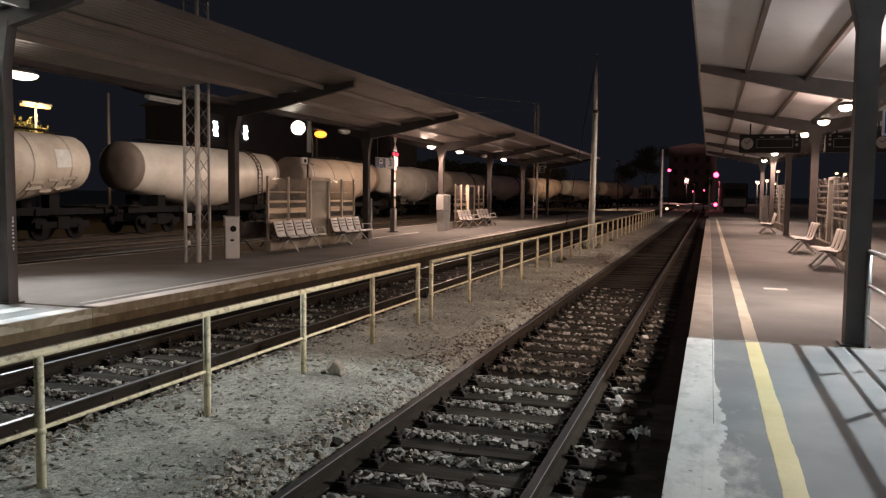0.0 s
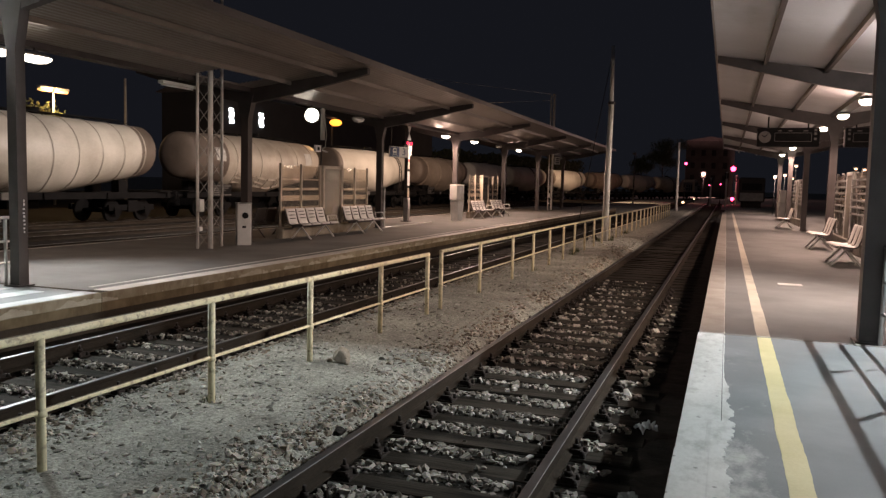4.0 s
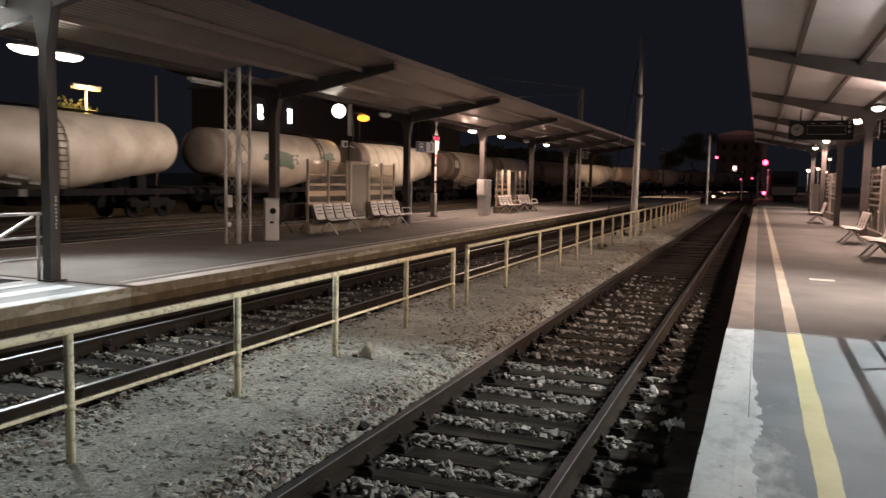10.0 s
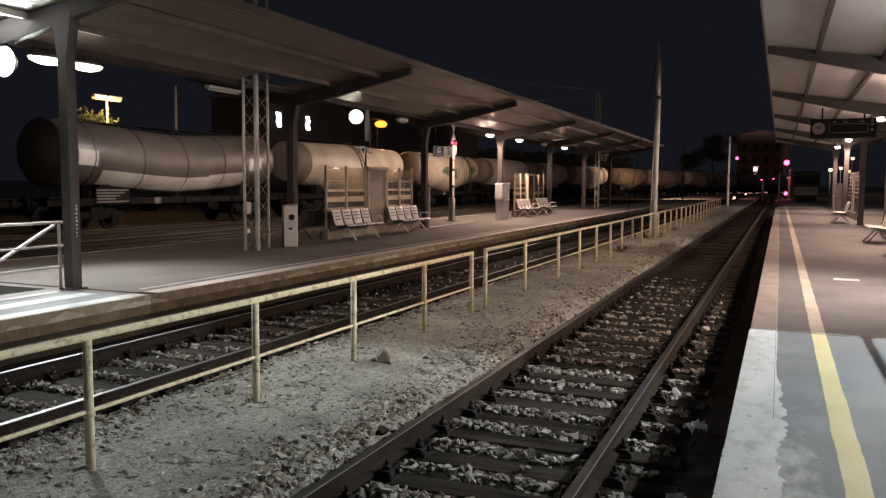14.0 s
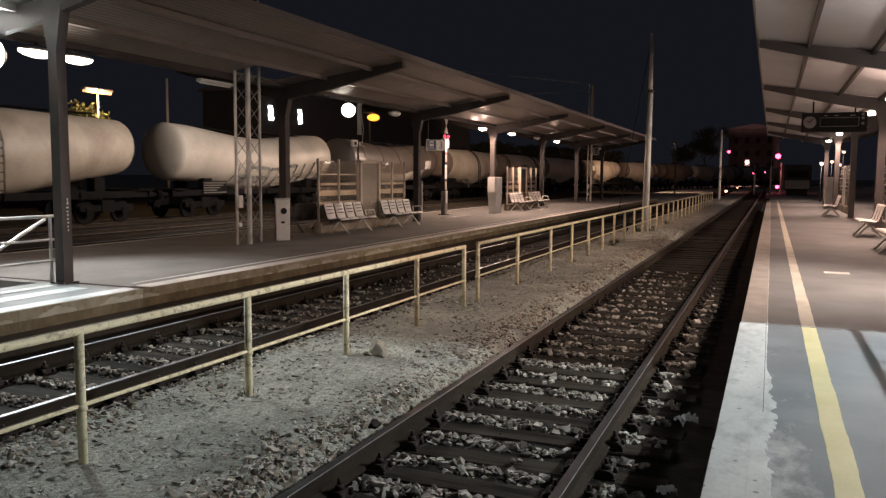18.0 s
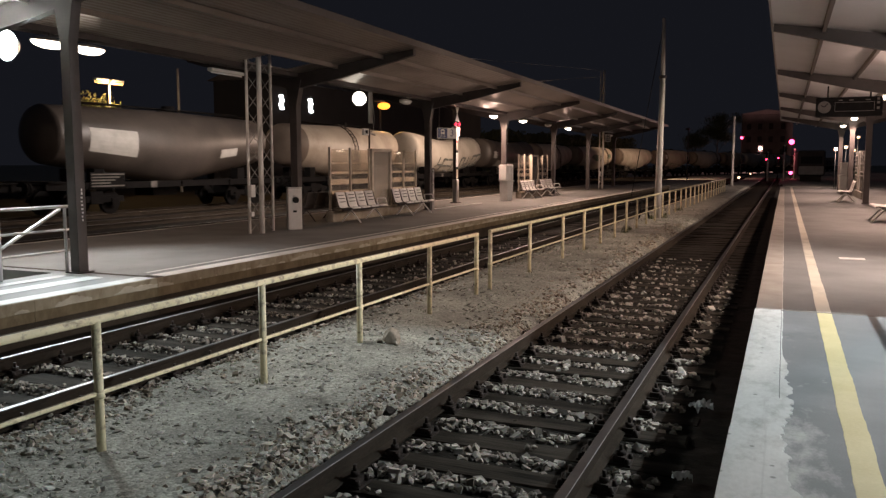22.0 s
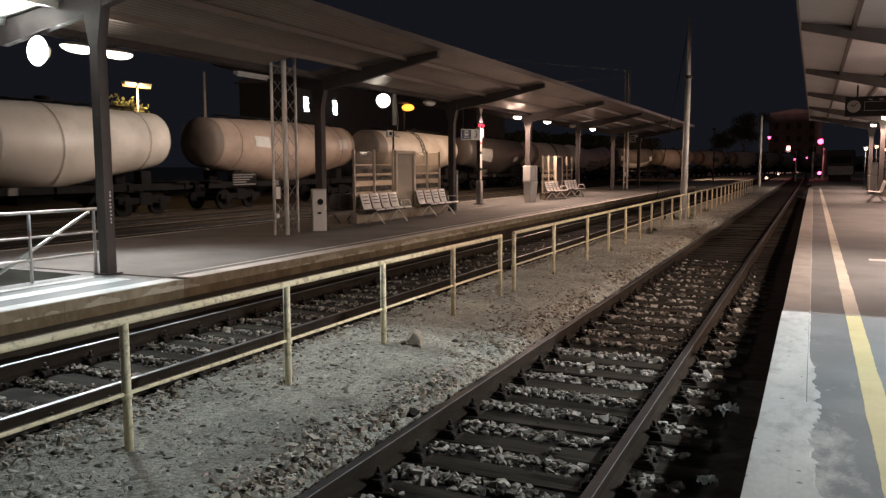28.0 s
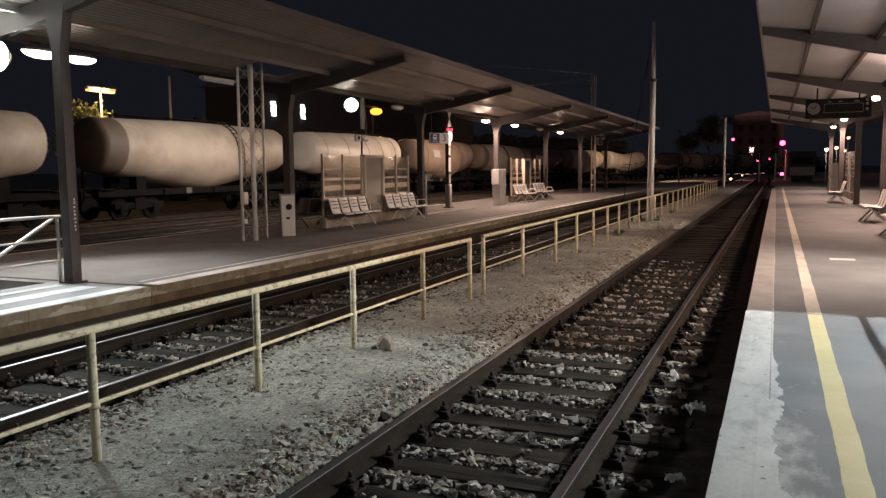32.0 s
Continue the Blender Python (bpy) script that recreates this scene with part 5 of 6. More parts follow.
def departure_board(cx, s):
    """s = -1: the same board with its dial at the other end."""
    t = thing("departure_board", "dark hanging departure board with a white clock dial", "display board", "departure boards", at=pose(cx, 26.4, 3.585))
    part("case", bevelled(-0.87, 0.87, -0.17, 0.17, -0.28, 0.28, 0.02), BLACK, t)
    part("dial", rod(B(), (-0.65 * s, -0.175, 0.0), (-0.65 * s, -0.183, 0.0), 0.176, 28), POLE_GREY, t, "unlit pale clock dial")
    for a, l in ((50, 0.14), (150, 0.10)):
        part("pointer", bar(B(), (-0.65 * s, -0.19, 0), (-0.65 * s + l * math.cos(radians(a)), -0.19, l * math.sin(radians(a))), 0.017, 0.02), BLACK, t)
    for z in (-0.127, 0.127):
        part("screen_frame", bar(B(), (-0.37 * s, -0.176, z), (0.65 * s, -0.176, z), 0.011, 0.011), POLE_GREY, t)
    for x in (-0.37 * s, 0.65 * s):
        part("screen_frame", bar(B(), (x, -0.176, -0.127), (x, -0.176, 0.127), 0.011, 0.011), POLE_GREY, t)
    part("screen", bevelled(0.14 * s - 0.49, 0.14 * s + 0.49, -0.175, -0.171, -0.12, 0.12, 0.001), BLACK, t)
    for x0, w in ((-0.28, 0.10), (0.0, 0.11), (0.42, 0.13)):
        part("caption_bar", box(B(), (x0 + w / 2) * s - w / 2, (x0 + w / 2) * s + w / 2, -0.178, -0.172, 0.175, 0.203), POLE_GREY, t)
    for z in (0.07, -0.085, 0.18):
        part("caption_bar", box(B(), 0.755 * s - 0.035, 0.755 * s + 0.035, -0.178, -0.172, z, z + 0.07), POLE_GREY, t)
    for x in (-0.56, 0.56):
        part("hanger", rod(B(), (x, 0, 0.28), (x, 0, 0.62), 0.022, 6), BLACK, t)


departure_board(3.51, 1)
departure_board(5.93, -1)


def column_sign():
    t = thing("platform_sign", "white framed blue train pictogram sign beside the column", "sign", at=pose(3.72, 9.0, 2.72))
    part("plate", bevelled(-0.26, 0.34, -0.02, 0.02, -0.13, 0.13, 0.006), WHITE, t)
    part("field", bevelled(-0.24, 0.32, -0.026, -0.021, -0.11, 0.11, 0.001), BLUE, t)
    part("train_pictogram", bevelled(-0.12, 0.10, -0.031, -0.027, -0.05, 0.04, 0.001), WHITE, t)
    part("hanger", rod(B(), (0.05, 0, 0.13), (0.05, 0, 1.4), 0.012, 6), DARK_STEEL, t)


column_sign()


# ---- far things ----
def bulb(name, label, x, y, z, r, material, category="signal lamp", foot=True):
    t = thing(name, label, category)
    bm = B()
    bmesh.ops.create_icosphere(bm, subdivisions=2, radius=r, matrix=Matrix.Translation((x, y, z)))
    part("lens", bm, material, t)
    part("head", bevelled(x - r * 1.2, x + r * 1.2, y + r * 0.5, y + r * 1.6, z - r * 1.6, z + r * 1.6, 0.02), BLACK, t)
    if foot:
        part("post", rod(B(), (x, y + r, -0.3), (x, y + r, z), 0.05, 8), BLACK, t)


for x, y, z, r in ((2.57, 120, 4.97, 0.36), (2.6, 118, 0.75, 0.24), (-3.98, 122, 5.67, 0.2), (1.05, 110, 2.7, 0.09), (-0.35, 110, 2.55, 0.09)):
    bulb("railway_signal", "distant railway signal showing a red light", x, y, z, r, LENS_RED)
for x, y, z, r in ((-4.2, 222, 5.96, 0.48), (-4.0, 119, 0.05, 0.2), (-2.6, 121, 0.55, 0.11)):
    bulb("yard_lamp", "distant warm yard lamp beyond the platforms", x, y, z, r, LENS_PEACH, "lamp")


def far_lamp(x, z):
    t = thing("yard_lamp", "distant warm lamp on a thin post beyond the platform", "lamp", "lamps beyond the platform")
    bm = B()
    bmesh.ops.create_uvsphere(bm, u_segments=12, v_segments=8, radius=1)
    for v in bm.verts:
        v.co = Vector((x + v.co.x * 0.12, 70 + v.co.y * 0.12, z + v.co.z * 0.085))
    part("lens", bm, LENS_PEACH, t)
    part("hood", bevelled(x - 0.17, x + 0.17, 69.85, 70.2, z + 0.08, z + 0.15, 0.02), DARK_STEEL, t)
    part("post", rod(B(), (x, 70.16, -0.2), (x, 70.16, z + 0.1), 0.03, 6), BLACK, t)


for x, z in ((5.48, 3.08), (6.22, 3.24), (6.78, 3.0), (7.02, 4.0), (11.33, 3.85), (11.94, 3.79), (6.22, 1.35)):
    far_lamp(x, z)


# The pink light at y = 221 tints the block to stand for haze.
for x, y, z, power, colour in ((2.5, 116, 5.0, 160, (1.0, 0.14, 0.22)), (-4.0, 123.5, 5.9, 90, (1.0, 0.12, 0.24)), (-4.2, 221, 6.0, 5500, (1.0, 0.50, 0.47)), (6.0, 71, 3.6, 900, (1.0, 0.72, 0.62)), (5.48, 69.4, 3.05, 900, (1.0, 0.72, 0.62))):
    lamp_light("far_glow", x, y, z, power, colour)


def far_mast(x, y, z, label, r=0.12, m=None):
    t = thing("catenary_mast", label, "mast", "catenary masts")
    part("pole", rod(B(), (x, y, -1.2), (x, y, z), r, 8, r * 0.7), m or POLE_GREY, t)
    return t


far_mast(-2.45, 76, 6.2, "pale slender mast beside the far tracks", 0.13, POLE_WHITE)
m = far_mast(-9.5, 105, 6.5, "dim distant mast with an added lamp towards the goods line", 0.1, DARK_STEEL)
# The lamp is an addition to the mast, a mount for the third yard light.
part("added_lamp_head", bevelled(-9.8, -9.35, 104.75, 105.25, 6.2, 6.45, 0.04), DARK_STEEL, m)
far_mast(-40, 47.6, 9.0, "dim grey mast behind the train", 0.12)


def street_lamp(x, y):
    t = thing("street_lamp", "twin-headed street lamp glowing yellow behind the train", "street lamp")
    part("post", rod(B(), (x, y, 0), (x, y, 7.0), 0.08, 10, 0.06), POLE_GREY, t)
    for s in (-1, 1):
        part("head", bevelled(x - 0.18, x + 0.18, y + s * 0.12 - (0 if s > 0 else 1.05), y + s * 0.12 + (1.05 if s > 0 else 0), 7.12, 7.3, 0.05), GALV, t)
        part("lens", bevelled(x - 0.16, x + 0.16, y + s * 0.18 - (0 if s > 0 else 0.9), y + s * 0.18 + (0.9 if s > 0 else 0), 6.98, 7.115, 0.04), LENS_YELLOW, t, "glowing yellow lens")
    d = bpy.data.lights.new("street_lamp_light", "POINT")
    d.energy, d.color, d.shadow_soft_size = 850, (1.0, 0.60, 0.26), 0.3
    new("street_lamp_light", d).location = (x + 0.4, y, 6.75)


street_lamp(-37.8, 38.8)


def tree(x, y, h, spread, seed, label):
    rng = random.Random(seed)
    t = thing("tree", label, "tree", "trees")
    part("trunk", rod(B(), (x, y, -0.2), (x, y, h * 0.6), 0.22, 8, 0.1), BARK, t)
    bm = B()
    for i in range(6):
        a = i * 1.05 + rng.random()
        rod(bm, (x, y, h * (0.35 + 0.04 * i)), (x + math.cos(a) * spread * 0.7, y + math.sin(a) * spread * 0.7, h * (0.6 + 0.05 * i)), 0.07, 5, 0.02)
    part("limbs", bm, BARK, t)
    verts, faces = [], []
    clumps = [(rng.gauss(0, spread * 0.45), rng.gauss(0, spread * 0.45), h * rng.uniform(0.62, 1.0)) for _ in range(26)]
    for _ in range(int(900 * spread ** 2)):
        cx, cy, cz = rng.choice(clumps)
        c = Vector((x + cx + rng.gauss(0, 0.24 * spread), y + cy + rng.gauss(0, 0.24 * spread), cz + rng.gauss(0, 0.19 * spread)))
        q = Euler((rng.uniform(0, 6), rng.uniform(0, 6), rng.uniform(0, 6))).to_matrix()
        s = rng.uniform(0.09, 0.19)
        k = len(verts)
        verts += [tuple(c + q @ Vector(p) * s) for p in ((-1, 0, 0), (0, -0.5, 0.1), (1, 0, 0), (0, 0.5, 0.1))]
        faces.append((k, k + 1, k + 2, k + 3))
    me = bpy.data.meshes.new("crown")
    me.from_pydata(verts, [], faces)
    me.materials.append(LEAF)
    tagged(part("crown", me, None, t), kind="stuff")


tree(-39.1, 38.3, 5.9, 1.5, 5, "leafy tree lit yellow by the street lamp")
for i, (x, y, h, w) in enumerate(((-13.1, 200, 13.0, 3.2), (-17.5, 195, 9.4, 2.4))):
    tree(x, y, h, w, 11 + i, "dark leafy tree beyond the far end of the tracks")


def woods():
    """Uneven belt of bushes and trees, added as a dark backdrop behind the goods line."""
    rng = random.Random(77)
    verts, faces = [], []
    y = 100.0
    while y < 260:
        h = 7.6 + 1.3 * noise.noise(Vector((y * 0.13, 1, 0))) + 0.7 * noise.noise(Vector((y * 0.5, 4, 0))) + 0.012 * (y - 86)
        for _ in range(170):
            c = Vector((-58 + 0.08 * (y - 86) + rng.gauss(0, 1.0), y + rng.uniform(-0.8, 0.8), h * (1 - 1.05 * rng.random() ** 1.3) + rng.gauss(0, 0.2)))
            q = Euler((rng.uniform(0, 6), rng.uniform(0, 6), rng.uniform(0, 6))).to_matrix()
            r = rng.uniform(0.22, 0.5)
            k = len(verts)
            verts += [tuple(c + q @ Vector(p) * r) for p in ((-1, 0, 0), (0, -0.5, 0.15), (1, 0, 0), (0, 0.5, 0.15))]
            faces.append((k, k + 1, k + 2, k + 3))
        y += 1.2
    me = bpy.data.meshes.new("backdrop_woods")
    me.from_pydata(verts, [], faces)
    me.materials.append(LEAF)
    tagged(new("backdrop_woods", me), "belt of trees added as a dark backdrop behind the goods line", "woods", kind="stuff")


woods()


def amber_lamp():
    t = thing("flood_light", "amber flood light glowing on a mast behind the platform", "lamp")
    x, y, z = -28.0, 57.7, 6.58
    bm = B()
    bmesh.ops.create_uvsphere(bm, u_segments=20, v_segments=12, radius=1)
    for v in bm.verts:
        v.co = Vector((x + v.co.x * 0.5, y + v.co.y * 0.5, z + v.co.z * 0.28))
    part("lens", bm, LENS_AMBER, t)
    part("hood", bevelled(x - 0.75, x - 0.1, y - 0.35, y + 0.45, z + 0.34, z + 0.44, 0.04), DARK_STEEL, t)
    part("mast", rod(B(), (x - 0.5, y + 0.3, -0.2), (x - 0.5, y + 0.3, z + 0.3), 0.08, 8), BLACK, t)
    d = bpy.data.lights.new("flood_light_glow", "SPOT")
    d.energy, d.color, d.shadow_soft_size, d.spot_size, d.spot_blend = 3000, (1.0, 0.50, 0.14), 0.3, radians(120), 0.5
    new("flood_light_glow", d).matrix_world = look((x + 0.5, y - 0.6, z), (x + 12, y - 25, z - 1.0))


amber_lamp()


def building(name, label, x0, x1, y0, y1, h, facade, windows=(), roof=1.2, pane=None):
    t = thing(name, label, "building")
    part("wall", box(B(), x0, x1, y0, y1, -0.3, h), facade, t)
    bm = B()
    m = (x0 + x1) / 2
    v = [bm.verts.new(p) for p in ((x0 - 0.4, y0 - 0.4, h), (x1 + 0.4, y0 - 0.4, h), (m, y0 - 0.4, h + roof), (x0 - 0.4, y1 + 0.4, h), (x1 + 0.4, y1 + 0.4, h), (m, y1 + 0.4, h + roof))]
    for f in ((0, 1, 2), (3, 5, 4), (0, 2, 5, 3), (1, 4, 5, 2), (0, 3, 4, 1)):
        bm.faces.new([v[i] for i in f])
    part("roof", bm, DARK_STEEL, t)
    for (wx0, wx1, wy0, wy1, wz0, wz1) in windows:
        part("window", bevelled(wx0, wx1, wy0, wy1, wz0, wz1, 0.01), pane or WINDOW_LIT, t, "" if pane else "brightly lit window")


wins = []
for y in (60.5, 65.3):
    for k in range(4):
        wins.append((-40.0, -39.95, y + 0.12 * (k % 2), y + 0.62 + 0.10 * (k % 2), 7.98 - 0.34 * k - 0.12, 7.98 - 0.34 * k + 0.12))
# Lengthened to y = 112 so its dark wall hides the sky there.
building("workshop_building", "dark railway building with two tall lit windows", -46, -40, 59, 112, 9.4, SOOTY, wins)
far_wins = [(x, x + 1.1, 235.9, 235.97, z, z + 1.6) for z in (4.4, 7.9, 11.4) for x in (-8.2, -5.4, -2.6, 0.4)]
building("station_building", "dim plastered block beyond the far end of the tracks", -9.6, 3.4, 236, 250, 15.6, DIM_WALL, far_wins, 1.2, BLACK)


def signal_post(x, y, z):
    t = thing("signal_post", "pale slender signal post beyond the platform end", "signal", "far signal posts")
    part("post", rod(B(), (x, y, -0.3), (x, y, z), 0.11, 8), POLE_WHITE, t)
    part("head", bevelled(x - 0.25, x + 0.25, y - 0.1, y + 0.1, z - 0.9, z - 0.1, 0.03), BLACK, t)


signal_post(1.75, 109, 4.3)
signal_post(-0.15, 109, 3.5)
signal_post(3.0, 117, 4.0)


def overhead_wire(points, r=0.012):
    t = thing("overhead_wire", "thin overhead wire above the tracks, coloured pale as if lit", "wire", "overhead wires")
    # White pole colour stands for light caught by the wire.
    part("wire", tube(B(), points, r * 0.6, 5), POLE_WHITE, t)


overhead_wire([(-9.36, 52.6, 7.6), (-14, 52.0, 7.4), (-20, 51.6, 7.45), (-28, 51, 7.7)], 0.02)
overhead_wire([(-9.36, 52.6, 8.0), (-16, 40.0, 7.8), (-24, 26, 7.9)], 0.02)


def parked_train():
    """End of a dark train that stands beyond the platform."""
    t = thing("parked_railcar", "dark railcar end standing beyond the platform", "train", at=pose(4.6, 100, -0.2))
    part("body", bevelled(-1.45, 1.45, 0, 18, 0.8, 3.7, 0.25, 3), DIM_WALL, t)
    part("front_panel", bevelled(-1.3, 1.3, -0.03, 0.0, 0.95, 1.9, 0.01), POLE_GREY, t)
    part("windscreen", bevelled(-1.1, 1.1, -0.03, 0.0, 2.2, 3.0, 0.01), BLACK, t)
    part("bogie", bevelled(-1.1, 1.1, 1, 4, 0.0, 0.8, 0.05), IRON, t)


parked_train()


# ---- the goods train ----
TANKS = {
    "beige": surf("beige_tank_paint", (0.33, 0.285, 0.23), (0.45, 0.395, 0.325), 0.8, 0.55, bump=0.04, fine=14, stain=(0.17, 0.13, 0.09), stain_amount=0.65),
    "white": surf("white_tank_paint", (0.40, 0.37, 0.315), (0.53, 0.49, 0.43), 0.8, 0.5, bump=0.04, fine=14, stain=(0.25, 0.21, 0.16), stain_amount=0.5),
    "grey": surf("grey_tank_paint", (0.28, 0.26, 0.235), (0.40, 0.375, 0.34), 0.8, 0.55, bump=0.04, fine=14, stain=(0.15, 0.13, 0.11), stain_amount=0.6),
    "tan": surf("tan_tank_paint", (0.225, 0.18, 0.14), (0.32, 0.262, 0.205), 0.8, 0.55, bump=0.04, fine=14, stain=(0.12, 0.085, 0.06), stain_amount=0.65),
    "brown": surf("brown_tank_paint", (0.23, 0.17, 0.13), (0.33, 0.25, 0.195), 0.8, 0.6, bump=0.04, fine=14, stain=(0.10, 0.065, 0.045), stain_amount=0.6),
    "dark": surf("dark_tank_paint", (0.045, 0.038, 0.034), (0.085, 0.07, 0.06), 0.8, 0.45, bump=0.04, fine=14, stain=(0.03, 0.025, 0.02), stain_amount=0.6),
}
# Brown of the tank ends, darkened because they turn from the light.
CAP_SHADED = surf("shaded_brown_cap", (0.082, 0.062, 0.048), (0.14, 0.106, 0.083), 1.0, 0.65, bump=0.05, stain=(0.06, 0.04, 0.03), stain_amount=0.6)
GRAFFITI = surf("graffiti_paint", (0.075, 0.08, 0.072), (0.14, 0.145, 0.132), 4, 0.6, bump=0.02)
FAINT = surf("faded_graffiti", (0.16, 0.135, 0.105), (0.28, 0.235, 0.185), 3, 0.6, bump=0.02)
PLACARD = surf("grimy_placard", (0.38, 0.37, 0.345), (0.50, 0.49, 0.46), 3, 0.6, bump=0.03, stain=(0.26, 0.24, 0.21), stain_amount=0.5)
FADED_INK = surf("faded_lettering", (0.07, 0.066, 0.06), (0.13, 0.12, 0.11), 3, 0.8, bump=0.02)
GREEN = surf("green_patch_paint", (0.055, 0.095, 0.065), (0.095, 0.145, 0.10), 2, 0.65, bump=0.03, stain=(0.2, 0.18, 0.13), stain_amount=0.6)
FRAME = surf("wagon_frame_iron", (0.005, 0.005, 0.005), (0.012, 0.011, 0.011), 3, 0.9, 0.0, bump=0.1, spec=0.06)
TZ, TR = 2.78, 1.42


def belly(y, L, sag=0.0):
    """Radius and axis height of a tank: it swells towards the middle, mostly downwards, or, with sag, its axis dips there."""
    u = max(0.0, 1 - abs(y) / (L / 2))
    if sag:
        r = 1.27 + 0.05 * u
        return r, TZ + TR - r - sag * u * u * (3 - 2 * u)
    r = 1.09 + 0.50 * u
    return r, TZ + TR - 0.10 * (1 - u) - r


def round_at(y, L, a, lift=0.0, sag=0.0):
    r, c = belly(y, L, sag)
    return Vector(((r + lift) * math.cos(radians(a)), y, c + (r + lift) * math.sin(radians(a))))


def tank_shell(L, sag=0.0, head=0.34, seg=40):
    bm = B()
    re, ce = belly(L, L, sag)
    prof = [(-L / 2 - head, 0.02, ce)]
    for k in range(1, 7):
        a = k / 6 * math.pi / 2
        prof.append((-L / 2 - head * math.cos(a), re * math.sin(a), ce))
    prof += [(y * L, *belly(y * L, L, sag)) for y in (-0.4, -0.3, -0.2, -0.1, 0, 0.1, 0.2, 0.3, 0.4)]
    prof += [(-y, q, c) for y, q, c in prof[6::-1]]
    rings = [[bm.verts.new((q * math.cos(2 * math.pi * i / seg), y, c + q * math.sin(2 * math.pi * i / seg))) for i in range(seg)] for y, q, c in prof]
    for a, b in zip(rings, rings[1:]):
        for i in range(seg):
            f = bm.faces.new((a[i], a[(i + 1) % seg], b[(i + 1) % seg], b[i]))
            f.smooth = True
    bm.faces.new(rings[0])
    bm.faces.new(rings[-1][::-1])
    return bm


def on_shell(y0, y1, a0, a1, L, lift=0.014, sag=0.0):
    """A thin curved plate on the tank's side that faces +x, from angle a0 to a1 in degrees over the horizontal."""
    bm = B()
    n, m = 6, 4
    ys = [y0 + (y1 - y0) * j / m for j in range(m + 1)]
    inn, out = [[[bm.verts.new(round_at(y, L, a0 + (a1 - a0) * i / n, l, sag)) for i in range(n + 1)] for y in ys] for l in (-0.01, lift)]
    for j in range(m):
        for i in range(n):
            bm.faces.new((out[j][i], out[j][i + 1], out[j + 1][i + 1], out[j + 1][i]))
        for i in (0, n):
            bm.faces.new((inn[j][i], out[j][i], out[j + 1][i], inn[j + 1][i]))
    for j in (0, m):
        for i in range(n):
            bm.faces.new((inn[j][i], inn[j][i + 1], out[j][i + 1], out[j][i]))
    return bm


def hoop(y, L, w=0.05, lift=0.03, seg=36, sag=0.0):
    bm = B()
    rings = []
    for dy, l in ((-w / 2, 0), (-w / 2, lift), (w / 2, lift), (w / 2, 0)):
        rings.append([bm.verts.new(round_at(y + dy, L, 360 * i / seg, l, sag)) for i in range(seg)])
    for a, b in zip(rings, rings[1:]):
        for i in range(seg):
            bm.faces.new((a[i], a[(i + 1) % seg], b[(i + 1) % seg], b[i]))
    return bm


SHARED = {}


def shared(name, make, material):
    if name not in SHARED:
        SHARED[name] = mesh_of(name.split(":")[0], make(), material)
    return SHARED[name]


def bogie_mesh():
    bm = B()
    for s in (-1, 1):
        box(bm, s * 1.0 - 0.06, s * 1.0 + 0.06, -1.35, 1.35, 0.48, 0.72)
        for y in (-0.9, 0.9):
            box(bm, s * 1.0 - 0.11, s * 1.0 + 0.11, y - 0.18, y + 0.18, 0.34, 0.62)
        box(bm, s * 1.0 - 0.1, s * 1.0 + 0.1, -0.3, 0.3, 0.42, 0.9)
    box(bm, -1.0, 1.0, -0.18, 0.18, 0.55, 0.9)
    return bm


def wheel_mesh():
    bm = B()
    for s in (-1, 1):
        rod(bm, (s * 0.69, 0, 0.46), (s * 0.83, 0, 0.46), 0.46, 20)
    rod(bm, (-0.95, 0, 0.46), (0.95, 0, 0.46), 0.08, 8)
    return bm


def frame_mesh(L):
    bm = B()
    for s in (-1, 1):
        box(bm, s * 1.05 - 0.08, s * 1.05 + 0.08, -L / 2, L / 2, 0.98, 1.24)
    for y in (-L / 2 + 0.1, -3.2, 0, 3.2, L / 2 - 0.1):
        box(bm, -1.2, 1.2, y - 0.1, y + 0.1, 0.98, 1.22)
    for y in (-4.3, 4.3):
        for s in (-1, 1):
            box(bm, s * 0.7 - 0.2, s * 0.7 + 0.2, y - 0.25, y + 0.25, 1.22, 1.75)
    box(bm, -0.5, 0.5, -1.1, 0.3, 0.62, 1.0)
    return bm


def walkway_mesh(L):
    bm = B()
    box(bm, -0.3, 0.3, -L / 2, L / 2, TZ + TR + 0.05, TZ + TR + 0.08)
    for s in (-1, 1):
        y = -L / 2
        while y <= L / 2 + 0.01:
            rod(bm, (s * 0.2, y, TZ + TR - 0.06), (s * 0.2, y, TZ + TR + 0.07), 0.02, 5)
            y += L / 5
    return bm


def ladder_mesh(y, L):
    bm = B()
    r, c = belly(y, L)
    r += 0.10
    at = lambda a, dy: (r * math.cos(radians(a)), dy, c + r * math.sin(radians(a)))
    for dy in (-0.2, 0.2):
        tube(bm, [at(a, dy) for a in (88, 70, 50, 30, 10, -8)] + [(r - 0.03, dy, 1.15)], 0.028, 6)
    for a in range(-6, 84, 9):
        rod(bm, at(a, -0.2), at(a, 0.2), 0.02, 5)
    for z in (1.35, 1.65, 1.95, 2.25):
        rod(bm, (r - 0.01, -0.2, z), (r - 0.01, 0.2, z), 0.02, 5)
    return bm


def handrail_mesh(L, sag):
    """Thin grab rail on short stems along the upper side of a tank."""
    bm = B()
    n = 9
    pts = [round_at(-L * 0.44 + L * 0.88 * i / n, L, 74, 0.11, sag) for i in range(n + 1)]
    tube(bm, pts, 0.016, 5)
    for i, q in enumerate(pts):
        rod(bm, round_at(q.y, L, 74, -0.02, sag), q, 0.014, 5)
    return bm


